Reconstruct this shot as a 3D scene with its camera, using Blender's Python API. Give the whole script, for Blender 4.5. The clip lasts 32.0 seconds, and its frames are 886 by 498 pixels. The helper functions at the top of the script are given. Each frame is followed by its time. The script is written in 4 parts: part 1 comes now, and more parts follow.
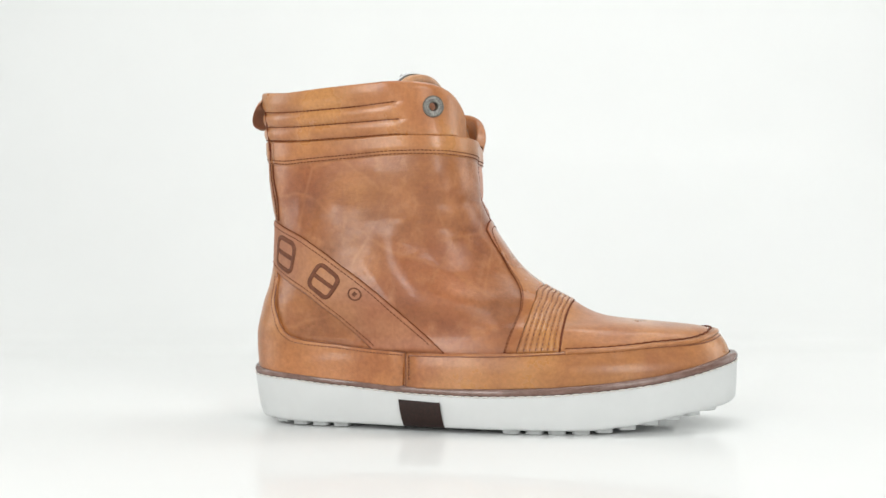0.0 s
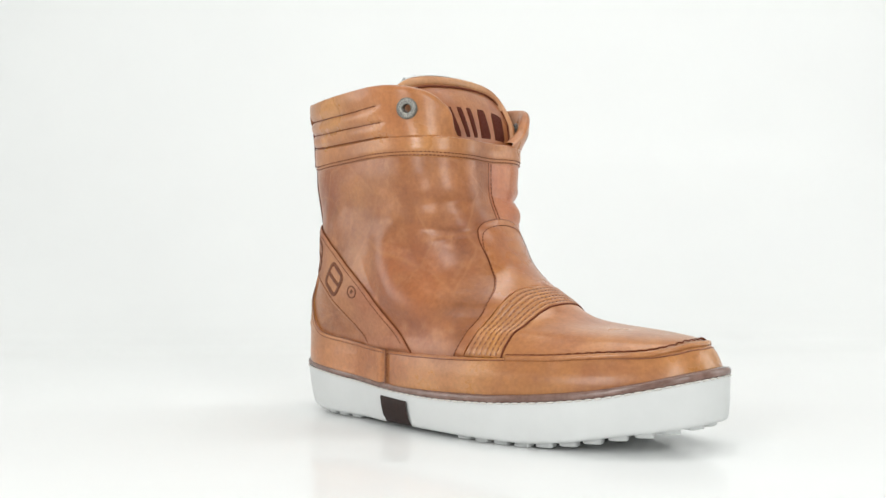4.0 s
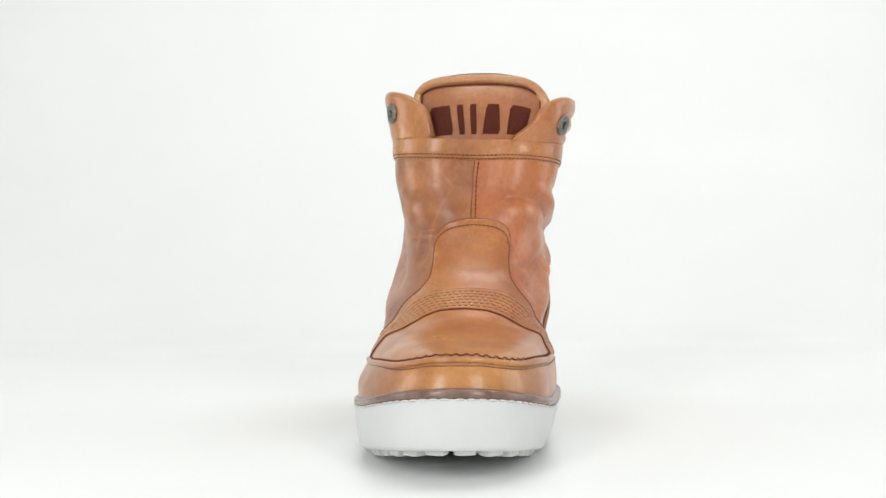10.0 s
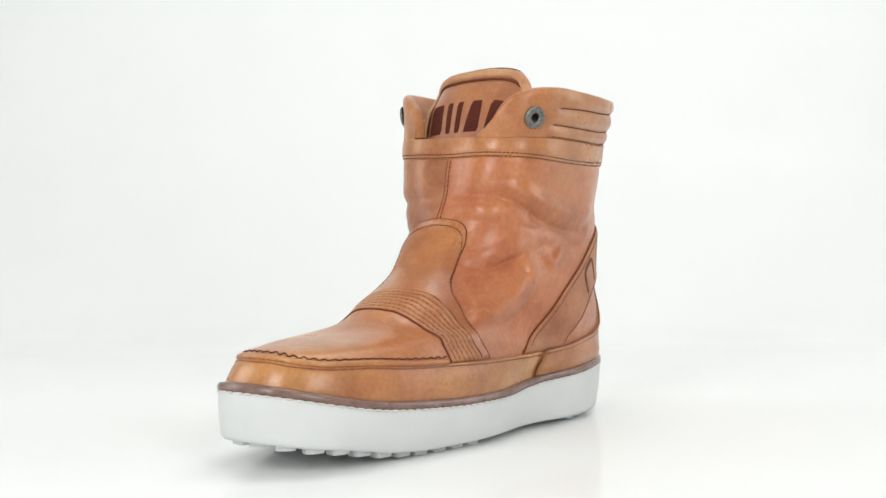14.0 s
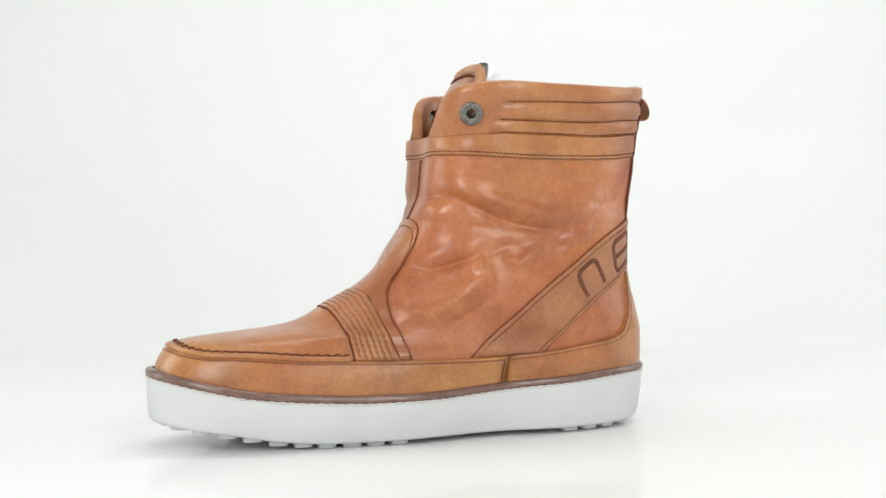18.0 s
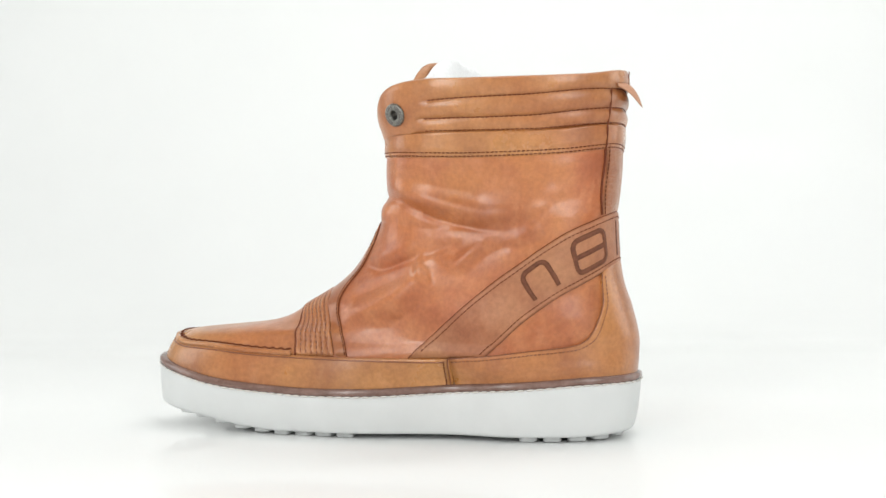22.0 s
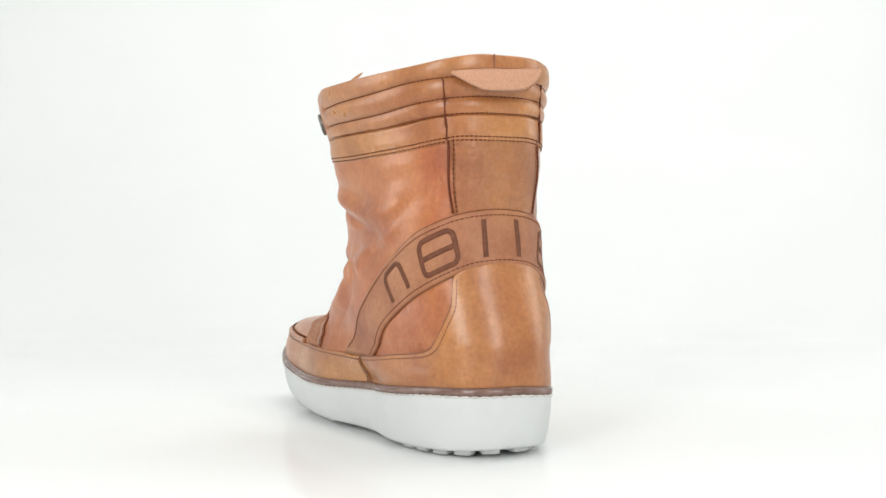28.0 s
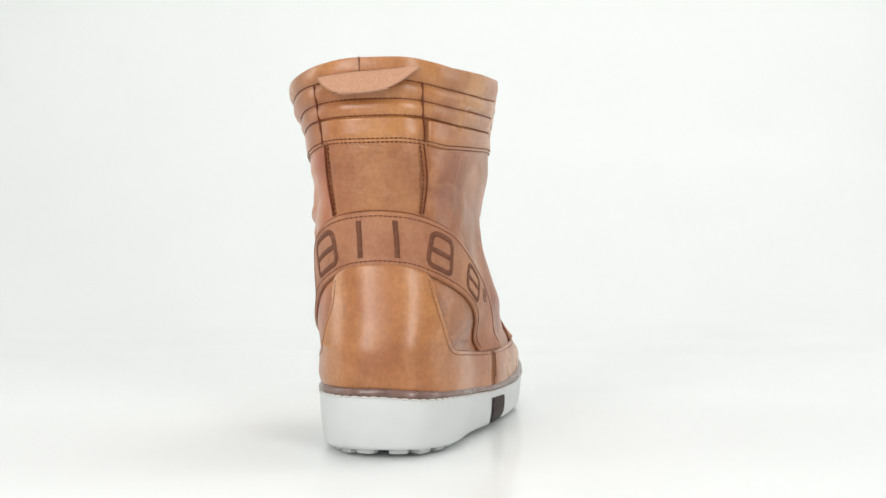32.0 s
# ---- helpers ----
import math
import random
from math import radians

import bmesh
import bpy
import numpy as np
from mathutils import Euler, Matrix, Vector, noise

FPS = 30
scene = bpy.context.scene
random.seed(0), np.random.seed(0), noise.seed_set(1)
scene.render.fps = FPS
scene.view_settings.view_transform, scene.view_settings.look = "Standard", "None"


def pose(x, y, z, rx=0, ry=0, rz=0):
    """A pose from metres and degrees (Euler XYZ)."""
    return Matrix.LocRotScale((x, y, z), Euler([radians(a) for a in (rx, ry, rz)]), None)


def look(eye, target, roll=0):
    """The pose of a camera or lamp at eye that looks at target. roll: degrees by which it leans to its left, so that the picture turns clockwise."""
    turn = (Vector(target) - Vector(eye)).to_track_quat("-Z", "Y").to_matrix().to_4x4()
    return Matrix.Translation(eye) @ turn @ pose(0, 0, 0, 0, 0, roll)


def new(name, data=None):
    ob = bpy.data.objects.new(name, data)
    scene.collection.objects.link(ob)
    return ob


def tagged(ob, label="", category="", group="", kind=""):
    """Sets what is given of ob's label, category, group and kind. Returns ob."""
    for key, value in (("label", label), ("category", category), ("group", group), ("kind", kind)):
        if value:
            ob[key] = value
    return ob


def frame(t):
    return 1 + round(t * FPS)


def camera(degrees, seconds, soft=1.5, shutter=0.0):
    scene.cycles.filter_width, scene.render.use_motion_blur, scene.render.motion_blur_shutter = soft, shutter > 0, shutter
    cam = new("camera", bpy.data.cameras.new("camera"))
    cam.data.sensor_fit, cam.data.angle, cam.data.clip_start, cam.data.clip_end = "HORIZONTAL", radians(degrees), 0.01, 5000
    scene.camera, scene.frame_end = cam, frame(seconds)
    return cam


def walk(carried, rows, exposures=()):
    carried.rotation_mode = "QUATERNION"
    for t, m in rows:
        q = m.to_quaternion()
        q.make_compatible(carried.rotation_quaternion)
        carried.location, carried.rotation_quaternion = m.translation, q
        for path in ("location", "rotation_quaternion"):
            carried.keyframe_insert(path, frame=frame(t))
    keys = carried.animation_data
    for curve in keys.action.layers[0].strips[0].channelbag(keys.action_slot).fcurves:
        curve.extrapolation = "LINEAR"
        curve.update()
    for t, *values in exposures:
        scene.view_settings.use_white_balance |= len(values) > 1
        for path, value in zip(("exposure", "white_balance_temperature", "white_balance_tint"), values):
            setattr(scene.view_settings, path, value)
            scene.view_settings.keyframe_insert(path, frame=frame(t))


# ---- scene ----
# ---- camera: stands still before the turning boot ----
cam = camera(44.0, 32.0, soft=1.5)
EYE = Vector((0.0, -0.724, 0.1169))
VIEW = look(EYE, EYE + Vector((0.00070, 1.0, -0.00163)), -0.556)
walk(cam, [(0, VIEW), (32, VIEW)], exposures=[(0, 0.025), (4, 0.03), (6, 0.035), (7, 0.055), (8, 0.06), (9, 0.055), (10, 0.03), (11, -0.01), (13, -0.01), (14, 0.035), (17, 0.01), (19, 0.02), (20, 0.085), (25, 0.085), (28, 0.09), (29, 0.01), (32, 0.01)])

# ---- world and studio lights ----
world = bpy.data.worlds.new("studio")
scene.world = world
world.use_nodes = True
world.node_tree.nodes["Background"].inputs[0].default_value = (0.93, 0.968, 0.95, 1)
world.node_tree.nodes["Background"].inputs[1].default_value = 0.495


def softbox(name, eye, target, sx, sy, watts):
    data = bpy.data.lights.new(name, "AREA")
    data.shape, data.size, data.size_y, data.energy = "RECTANGLE", sx, sy, watts
    data.color = (0.99, 0.99, 0.978)
    ob = new(name, data)
    ob.matrix_world = look(eye, target)
    return ob


softbox("softbox_overhead", (0.0, -0.05, 1.5), (0.0, 0.1, 0.1), 1.2, 0.9, 3.6)
softbox("softbox_side", (-0.62, -1.12, 0.56), (0.0, 0.0, 0.13), 0.34, 0.85, 7.9)
softbox("softbox_side", (0.60, -1.14, 0.56), (0.0, 0.0, 0.13), 0.34, 0.85, 6.6)
softbox("softbox_rim", (-1.35, 0.02, 0.5), (0.0, 0.0, 0.12), 0.6, 0.9, 5.0)
softbox("softbox_rim", (1.35, 0.12, 0.5), (0.0, 0.0, 0.12), 0.6, 0.9, 3.9)
softbox("backdrop_light", (0.5, 0.2, 1.7), (0.3, 1.2, 0.45), 1.6, 0.3, 9.4)


# ---- materials ----
def nodes_of(name):
    m = bpy.data.materials.new(name)
    m.use_nodes = True
    nt = m.node_tree
    return m, nt, nt.nodes["Principled BSDF"]


def noise_node(nt, scale, detail=4.0, rough=0.6, stretch=None):
    tc = nt.nodes.new("ShaderNodeTexCoord")
    src = tc.outputs["Object"]
    if stretch:
        mp = nt.nodes.new("ShaderNodeMapping")
        mp.inputs["Scale"].default_value = stretch
        nt.links.new(src, mp.inputs[0])
        src = mp.outputs[0]
    n = nt.nodes.new("ShaderNodeTexNoise")
    n.inputs["Scale"].default_value, n.inputs["Detail"].default_value, n.inputs["Roughness"].default_value = scale, detail, rough
    nt.links.new(src, n.inputs["Vector"])
    return n


def ramp(nt, src, stops):
    r = nt.nodes.new("ShaderNodeValToRGB")
    while len(r.color_ramp.elements) < len(stops):
        r.color_ramp.elements.new(0.5)
    for e, (pos, col) in zip(r.color_ramp.elements, stops):
        e.position, e.color = pos, (*col, 1)
    nt.links.new(src, r.inputs[0])
    return r


def leather(name, dark, mid, light, rough=0.28, grain=0.08, crease=0.15, scratch=0.22, wax=0.2, cloud=26, wrinkle=0.08, crackle=0.0):
    """Waxed pull-up leather: cloudy patches, ochre and pink tints, fine pores, pale scuffs and crackle lines."""
    m, nt, b = nodes_of(name)
    big = noise_node(nt, cloud, 5, 0.62)
    col = ramp(nt, big.outputs["Fac"], [(0.33, dark), (0.5, mid), (0.67, light)])
    fine = noise_node(nt, 420, 3, 0.6)
    mixf = nt.nodes.new("ShaderNodeMix")
    mixf.data_type, mixf.blend_type = "RGBA", "MULTIPLY"
    mixf.inputs[0].default_value = 0.5
    fr = ramp(nt, fine.outputs["Fac"], [(0.3, (0.72, 0.70, 0.68)), (0.7, (1.15, 1.15, 1.15))])
    hue = noise_node(nt, 13, 3, 0.55)
    tint = ramp(nt, hue.outputs["Fac"], [(0.36, (1.03, 0.93, 0.90)), (0.5, (1.0, 1.0, 1.0)), (0.64, (1.0, 1.05, 0.94))])
    mixh = nt.nodes.new("ShaderNodeMix")
    mixh.data_type, mixh.blend_type = "RGBA", "MULTIPLY"
    mixh.inputs[0].default_value = 1.0
    nt.links.new(col.outputs[0], mixh.inputs[6])
    nt.links.new(tint.outputs[0], mixh.inputs[7])
    nt.links.new(mixh.outputs[2], mixf.inputs[6])
    nt.links.new(fr.outputs[0], mixf.inputs[7])
    # pale scuffs and veins
    warp = noise_node(nt, 22, 6, 0.7, stretch=(1.0, 1.0, 0.7))
    vein = ramp(nt, warp.outputs["Fac"], [(0.44, (0, 0, 0)), (0.5, (1, 1, 1)), (0.56, (0, 0, 0))])
    vm = nt.nodes.new("ShaderNodeMath")
    vm.operation = "MULTIPLY"
    vm.inputs[1].default_value = scratch
    nt.links.new(vein.outputs[0], vm.inputs[0])
    patch = noise_node(nt, 60, 2)
    pr = ramp(nt, patch.outputs["Fac"], [(0.5, (0, 0, 0)), (0.66, (1, 1, 1))])
    vp = nt.nodes.new("ShaderNodeMath")
    vp.operation = "MULTIPLY"
    nt.links.new(vm.outputs[0], vp.inputs[0])
    nt.links.new(pr.outputs[0], vp.inputs[1])
    mixv = nt.nodes.new("ShaderNodeMix")
    mixv.data_type = "RGBA"
    nt.links.new(vp.outputs[0], mixv.inputs[0])
    nt.links.new(mixf.outputs[2], mixv.inputs[6])
    mixv.inputs[7].default_value = (min(1, light[0] * 1.25), light[1] * 1.4, light[2] * 1.7, 1)
    skin = mixv.outputs[2]
    if crackle:
        bent = noise_node(nt, 34, 3, 0.6)
        add = nt.nodes.new("ShaderNodeMix")
        add.data_type, add.blend_type = "RGBA", "ADD"
        add.inputs[0].default_value = 0.010
        ctc = nt.nodes.new("ShaderNodeTexCoord")
        nt.links.new(ctc.outputs["Object"], add.inputs[6])
        nt.links.new(bent.outputs["Color"], add.inputs[7])
        cell = nt.nodes.new("ShaderNodeTexVoronoi")
        cell.feature = "DISTANCE_TO_EDGE"
        cell.inputs["Scale"].default_value = 26
        nt.links.new(add.outputs[2], cell.inputs["Vector"])
        line = ramp(nt, cell.outputs["Distance"], [(0.0, (crackle,) * 3), (0.045, (0, 0, 0))])
        gate = nt.nodes.new("ShaderNodeMath")
        gate.operation = "MULTIPLY"
        where = ramp(nt, noise_node(nt, 17, 2).outputs["Fac"], [(0.40, (0, 0, 0)), (0.54, (1, 1, 1))])
        nt.links.new(line.outputs[0], gate.inputs[0])
        nt.links.new(where.outputs[0], gate.inputs[1])
        mixc = nt.nodes.new("ShaderNodeMix")
        mixc.data_type = "RGBA"
        nt.links.new(gate.outputs[0], mixc.inputs[0])
        nt.links.new(skin, mixc.inputs[6])
        mixc.inputs[7].default_value = (min(1, light[0] * 1.2), light[1] * 1.35, light[2] * 1.5, 1)
        skin = mixc.outputs[2]
    nt.links.new(skin, b.inputs["Base Color"])
    rr = ramp(nt, big.outputs["Fac"], [(0.3, (rough + 0.08,) * 3), (0.7, (rough - 0.05,) * 3)])
    nt.links.new(rr.outputs[0], b.inputs["Roughness"])
    b.inputs["Specular IOR Level"].default_value = 0.5
    b.inputs["Coat Weight"].default_value, b.inputs["Coat Roughness"].default_value = wax, 0.16
    # pores over soft creases
    pores = nt.nodes.new("ShaderNodeTexVoronoi")
    pores.inputs["Scale"].default_value = 900
    tc = nt.nodes.new("ShaderNodeTexCoord")
    nt.links.new(tc.outputs["Object"], pores.inputs["Vector"])
    b1 = nt.nodes.new("ShaderNodeBump")
    b1.inputs["Strength"].default_value, b1.inputs["Distance"].default_value = grain, 0.0004
    nt.links.new(pores.outputs["Distance"], b1.inputs["Height"])
    fold = noise_node(nt, 150, 5, 0.7, stretch=(0.55, 0.55, 2.0))
    lines = ramp(nt, fold.outputs["Fac"], [(0.46, (1, 1, 1)), (0.5, (0, 0, 0)), (0.54, (1, 1, 1))])
    b3 = nt.nodes.new("ShaderNodeBump")
    b3.inputs["Strength"].default_value, b3.inputs["Distance"].default_value = wrinkle, 0.0005
    nt.links.new(lines.outputs[0], b3.inputs["Height"])
    nt.links.new(b1.outputs[0], b3.inputs["Normal"])
    soft = noise_node(nt, 70, 3, 0.55, stretch=(0.8, 0.8, 1.5))
    b2 = nt.nodes.new("ShaderNodeBump")
    b2.inputs["Strength"].default_value, b2.inputs["Distance"].default_value = crease, 0.002
    nt.links.new(soft.outputs["Fac"], b2.inputs["Height"])
    nt.links.new(b3.outputs[0], b2.inputs["Normal"])
    nt.links.new(b2.outputs[0], b.inputs["Normal"])
    return m


def plain(name, a, c, scale=120, rough=0.5, bump=0.1, dist=0.0006, spec=0.5, metal=0.0):
    m, nt, b = nodes_of(name)
    n = noise_node(nt, scale, 4)
    r = ramp(nt, n.outputs["Fac"], [(0.35, a), (0.65, c)])
    nt.links.new(r.outputs[0], b.inputs["Base Color"])
    b.inputs["Roughness"].default_value, b.inputs["Metallic"].default_value = rough, metal
    b.inputs["Specular IOR Level"].default_value = spec
    bp = nt.nodes.new("ShaderNodeBump")
    bp.inputs["Strength"].default_value, bp.inputs["Distance"].default_value = bump, dist
    nt.links.new(n.outputs["Fac"], bp.inputs["Height"])
    nt.links.new(bp.outputs[0], b.inputs["Normal"])
    return m


TAN = leather("tan_leather", (0.305, 0.117, 0.041), (0.40, 0.163, 0.058), (0.485, 0.21, 0.08), rough=0.29, scratch=0.2, wax=0.13)
QUARTER_A = leather("brown_tan_leather", (0.222, 0.070, 0.0215), (0.305, 0.107, 0.035), (0.385, 0.146, 0.052), rough=0.33, crease=0.14, scratch=0.5, wax=0.17, cloud=34, wrinkle=0.18, crackle=0.34)
TOE = leather("polished_tan_leather", (0.32, 0.122, 0.043), (0.41, 0.166, 0.059), (0.49, 0.21, 0.08), rough=0.30, scratch=0.2, wax=0.14)
QUARTER_B = leather("russet_leather", (0.315, 0.092, 0.030), (0.40, 0.130, 0.045), (0.475, 0.170, 0.061), rough=0.33, crease=0.14, scratch=0.35, wax=0.18, wrinkle=0.16, crackle=0.12)
BANDL = leather("matt_tan_leather", (0.275, 0.101, 0.043), (0.335, 0.132, 0.058), (0.395, 0.163, 0.074), rough=0.47, crease=0.12, wax=0.0, wrinkle=0.14)
GRAINED = leather("grained_tan_leather", (0.27, 0.098, 0.035), (0.34, 0.130, 0.048), (0.41, 0.165, 0.063), rough=0.33, grain=0.35, crease=0.55, scratch=0.3, wax=0.08, wrinkle=0.45)
TONGUE = leather("chestnut_tan_leather", (0.27, 0.096, 0.038), (0.34, 0.128, 0.052), (0.41, 0.165, 0.068), rough=0.33, wax=0.1)
INSTEP = leather("chestnut_waxed_leather", (0.28, 0.097, 0.033), (0.365, 0.134, 0.046), (0.45, 0.178, 0.063), rough=0.27)
HEEL = leather("creased_tan_leather", (0.30, 0.110, 0.036), (0.395, 0.155, 0.052), (0.48, 0.20, 0.071), rough=0.31, crease=0.12, scratch=0.2, wrinkle=0.12)
EDGE = leather("pale_tan_leather", (0.40, 0.19, 0.083), (0.48, 0.24, 0.11), (0.55, 0.29, 0.14), rough=0.42, wax=0.0)
SUEDE = plain("raw_suede", (0.46, 0.24, 0.15), (0.56, 0.31, 0.20), 900, 0.9, 0.5, 0.0006, 0.2)
RUBBER = plain("white_rubber", (0.592, 0.605, 0.600), (0.617, 0.63, 0.625), 35, 0.55, 0.03, 0.0005)
PATCH = plain("dark_brown_rubber", (0.016, 0.008, 0.006), (0.028, 0.012, 0.009), 500, 0.6, 0.3, spec=0.3)
WELT = plain("brown_welt", (0.135, 0.072, 0.055), (0.205, 0.12, 0.097), 160, 0.26, 0.2, spec=0.6)
# these two browns colour the stitches and also the shade painted into seams
THREAD_AND_SHADE = plain("dark_thread_and_seam_shade", (0.105, 0.027, 0.013), (0.165, 0.046, 0.021), 1500, 0.8, 0.3, spec=0.2)
SEAM = plain("seam_shade_and_thread", (0.16, 0.050, 0.021), (0.235, 0.080, 0.033), 260, 0.45, 0.3)
PALE = plain("pale_thread", (0.58, 0.54, 0.50), (0.74, 0.71, 0.67), 1500, 0.6, 0.3)
PRINT = plain("burnt_brown_print", (0.125, 0.045, 0.024), (0.175, 0.064, 0.034), 300, 0.7, 0.1, spec=0.25)
EMBROID = plain("dark_brown_embroidery", (0.065, 0.015, 0.009), (0.105, 0.026, 0.015), 1200, 0.85, 0.6, spec=0.12)
METAL = plain("aged_nickel", (0.10, 0.097, 0.088), (0.27, 0.26, 0.235), 900, 0.38, 0.4, 0.0004, 0.5, 0.9)
HOLE = plain("dark_hole", (0.02, 0.012, 0.01), (0.04, 0.02, 0.015), 300, 0.7)
FUR = plain("white_fleece", (0.78, 0.79, 0.795), (0.86, 0.87, 0.875), 700, 0.95, 0.4, 0.001, 0.1)
ROOM = plain("off_white_paint", (0.70, 0.715, 0.705), (0.73, 0.745, 0.735), 6, 0.85, 0.05)
SHEET = plain("white_sweep_sheet", (0.824, 0.834, 0.829), (0.834, 0.845, 0.839), 5, 0.08, 0.0, spec=0.035)

# ---- mesh helpers ----
def part(name, verts, faces, mat, parent=None, label="", smooth=True):
    me = bpy.data.meshes.new(name)
    me.from_pydata([tuple(map(float, v)) for v in verts], [], faces)
    me.update()
    bm = bmesh.new()
    bm.from_mesh(me)
    bmesh.ops.delete(bm, geom=[v for v in bm.verts if not v.link_faces], context="VERTS")
    bmesh.ops.recalc_face_normals(bm, faces=bm.faces)
    bm.to_mesh(me)
    bm.free()
    if smooth:
        me.polygons.foreach_set("use_smooth", [True] * len(me.polygons))
    me.materials.append(mat)
    ob = new(name, me)
    ob.parent = parent
    if label:
        ob["label"] = label
    return ob


def grid_faces(ns, nt, closed=False, base=0):
    out = []
    for i in range(ns if closed else ns - 1):
        j = (i + 1) % ns
        for k in range(nt - 1):
            out.append((base + i * nt + k, base + j * nt + k, base + j * nt + k + 1, base + i * nt + k + 1))
    return out


def grid_part(name, pts, mat, parent, label="", closed=False):
    ns, nt = pts.shape[:2]
    return part(name, pts.reshape(-1, 3), grid_faces(ns, nt, closed), mat, parent, label)


# ---- studio: table sheet that sweeps up into the backdrop, and an unseen room added round it ----
def studio():
    prof = [(-2.2, 0.0), (-1.0, 0.0), (0.0, 0.0), (0.46, 0.0)]
    # the slope grows gently from level to upright
    y, z, n = 0.46, 0.0, 120
    for k in range(n):
        u = (k + 0.5) / n
        a = u * u * (3 - 2 * u) * math.pi / 2
        y, z = y + 1.1 / n * math.cos(a), z + 1.1 / n * math.sin(a)
        prof.append((y, z))
    prof.append((y, 2.4))
    xs = (-2.0, 0.0, 2.0)
    verts = [(x, y, z) for x in xs for y, z in prof[:4]]
    tagged(part("floor", verts, grid_faces(3, 4), SHEET), "glossy white acrylic table sheet", kind="structure")
    verts = [(x, y, z) for x in xs for y, z in prof[3:]]
    tagged(part("backdrop", verts, grid_faces(3, len(prof) - 3), SHEET), "plain white paper backdrop sweeping upwards", kind="structure")

    # plain unseen room, added to close the place round the sweep and bounce light
    def slab(name, lo, hi, label):
        v = [(x, y, z) for x in (lo[0], hi[0]) for y in (lo[1], hi[1]) for z in (lo[2], hi[2])]
        f = [(0, 1, 3, 2), (4, 6, 7, 5), (0, 4, 5, 1), (2, 3, 7, 6), (0, 2, 6, 4), (1, 5, 7, 3)]
        tagged(part(name, v, f, ROOM, smooth=False), label, kind="structure")

    slab("unseen_wall_west", (-2.12, -2.2, -0.1), (-2.0, 1.3, 2.4), "plain off-white wall added out of view to bounce light")
    slab("unseen_wall_east", (2.0, -2.2, -0.1), (2.12, 1.3, 2.4), "plain off-white wall added out of view to bounce light")
    slab("unseen_wall_south", (-2.12, -2.32, -0.1), (2.12, -2.2, 2.4), "plain off-white wall added out of view to bounce light")
    slab("ceiling", (-2.12, -2.32, 2.4), (2.12, 1.3, 2.52), "plain off-white slab added overhead out of view to bounce light")


studio()

# ---- the boot's form: level sections from heel to toe, one row per height ----
# z, heel x, toe x, widest x, outer-side y, inner-side y, front n, front m, back n, back m (mm)
SHAPE = np.array([
    (20, -126, 187, 20, -28.5, 66.5, 2.8, 2.25, 3.1, 2.9),
    (45, -126, 187, 20, -27.5, 65.5, 2.8, 2.25, 3.1, 2.9),
    (57, -127, 182.5, 16, -27, 64.5, 2.8, 2.25, 2.8, 2.8),
    (64, -127.2, 178, 10, -26.5, 64.5, 2.8, 2.2, 2.8, 2.7),
    (69, -126.7, 168, 4, -28, 65.5, 3.0, 2.1, 2.8, 2.7),
    (71, -126.3, 146, 1, -29, 66, 2.8, 2.1, 2.7, 2.6),
    (73, -126, 119, -2, -30, 66.5, 2.6, 2.1, 2.6, 2.6),
    (77, -125, 102, -8, -31.5, 68, 2.4, 2.1, 2.5, 2.5)])
SHAFT = np.array([
    (86.5, -122.5, 84, -17, -33, 69.5, 2.2, 2.1, 2.4, 2.5),
    (97, -119, 65, -25, -31.5, 70, 2.1, 2.1, 2.4, 2.5),
    (107, -117, 52.5, -32, -29.5, 70, 2.1, 2.1, 2.4, 2.4),
    (123, -115.5, 40, -34, -26.5, 69, 2.35, 2.35, 2.5, 2.7),
    (138.5, -115, 31, -27, -26, 70.4, 2.7, 2.55, 2.4, 3.0),
    (151, -116.9, 28, -16, -28, 72.2, 2.5, 2.3, 1.7, 3.4),
    (172, -119.1, 26.3, -16, -31.8, 77, 2.47, 2.45, 1.52, 3.5),
    (192, -120.1, 24.4, -20, -31.9, 79.6, 2.4, 2.65, 1.45, 3.4),
    (205, -121.2, 24.8, -27, -34.6, 84.6, 2.25, 2.75, 1.5, 3.2),
    (240, -123.5, 25, -34, -40.5, 92, 2.2, 2.75, 1.5, 3.1)])
FORM = np.vstack([SHAPE, SHAFT])


def pchip(xs, ys, x):
    """A smooth curve through (xs, ys) that never overshoots."""
    xs, ys, x = np.asarray(xs, float), np.asarray(ys, float), np.asarray(x, float)
    h = np.diff(xs)
    d = np.diff(ys) / h
    m = np.zeros(len(xs))
    m[0], m[-1] = d[0], d[-1]
    for i in range(1, len(xs) - 1):
        if d[i - 1] * d[i] > 0:
            a, b = 2 * h[i] + h[i - 1], h[i] + 2 * h[i - 1]
            m[i] = (a + b) / (a / d[i - 1] + b / d[i])
    x = np.clip(x, xs[0], xs[-1])
    i = np.clip(np.searchsorted(xs, x) - 1, 0, len(h) - 1)
    t = (x - xs[i]) / h[i]
    return (ys[i] * (1 + 2 * t) * (1 - t) ** 2 + h[i] * m[i] * t * (1 - t) ** 2
            + ys[i + 1] * t * t * (3 - 2 * t) + h[i] * m[i + 1] * t * t * (t - 1))


def section(z):
    return [pchip(FORM[:, 0], FORM[:, j], z) for j in range(1, 10)]


def fade(z, z0, z1):
    t = np.clip((z - z0) / (z1 - z0), 0, 1)
    return 1 - t * t * (3 - 2 * t)


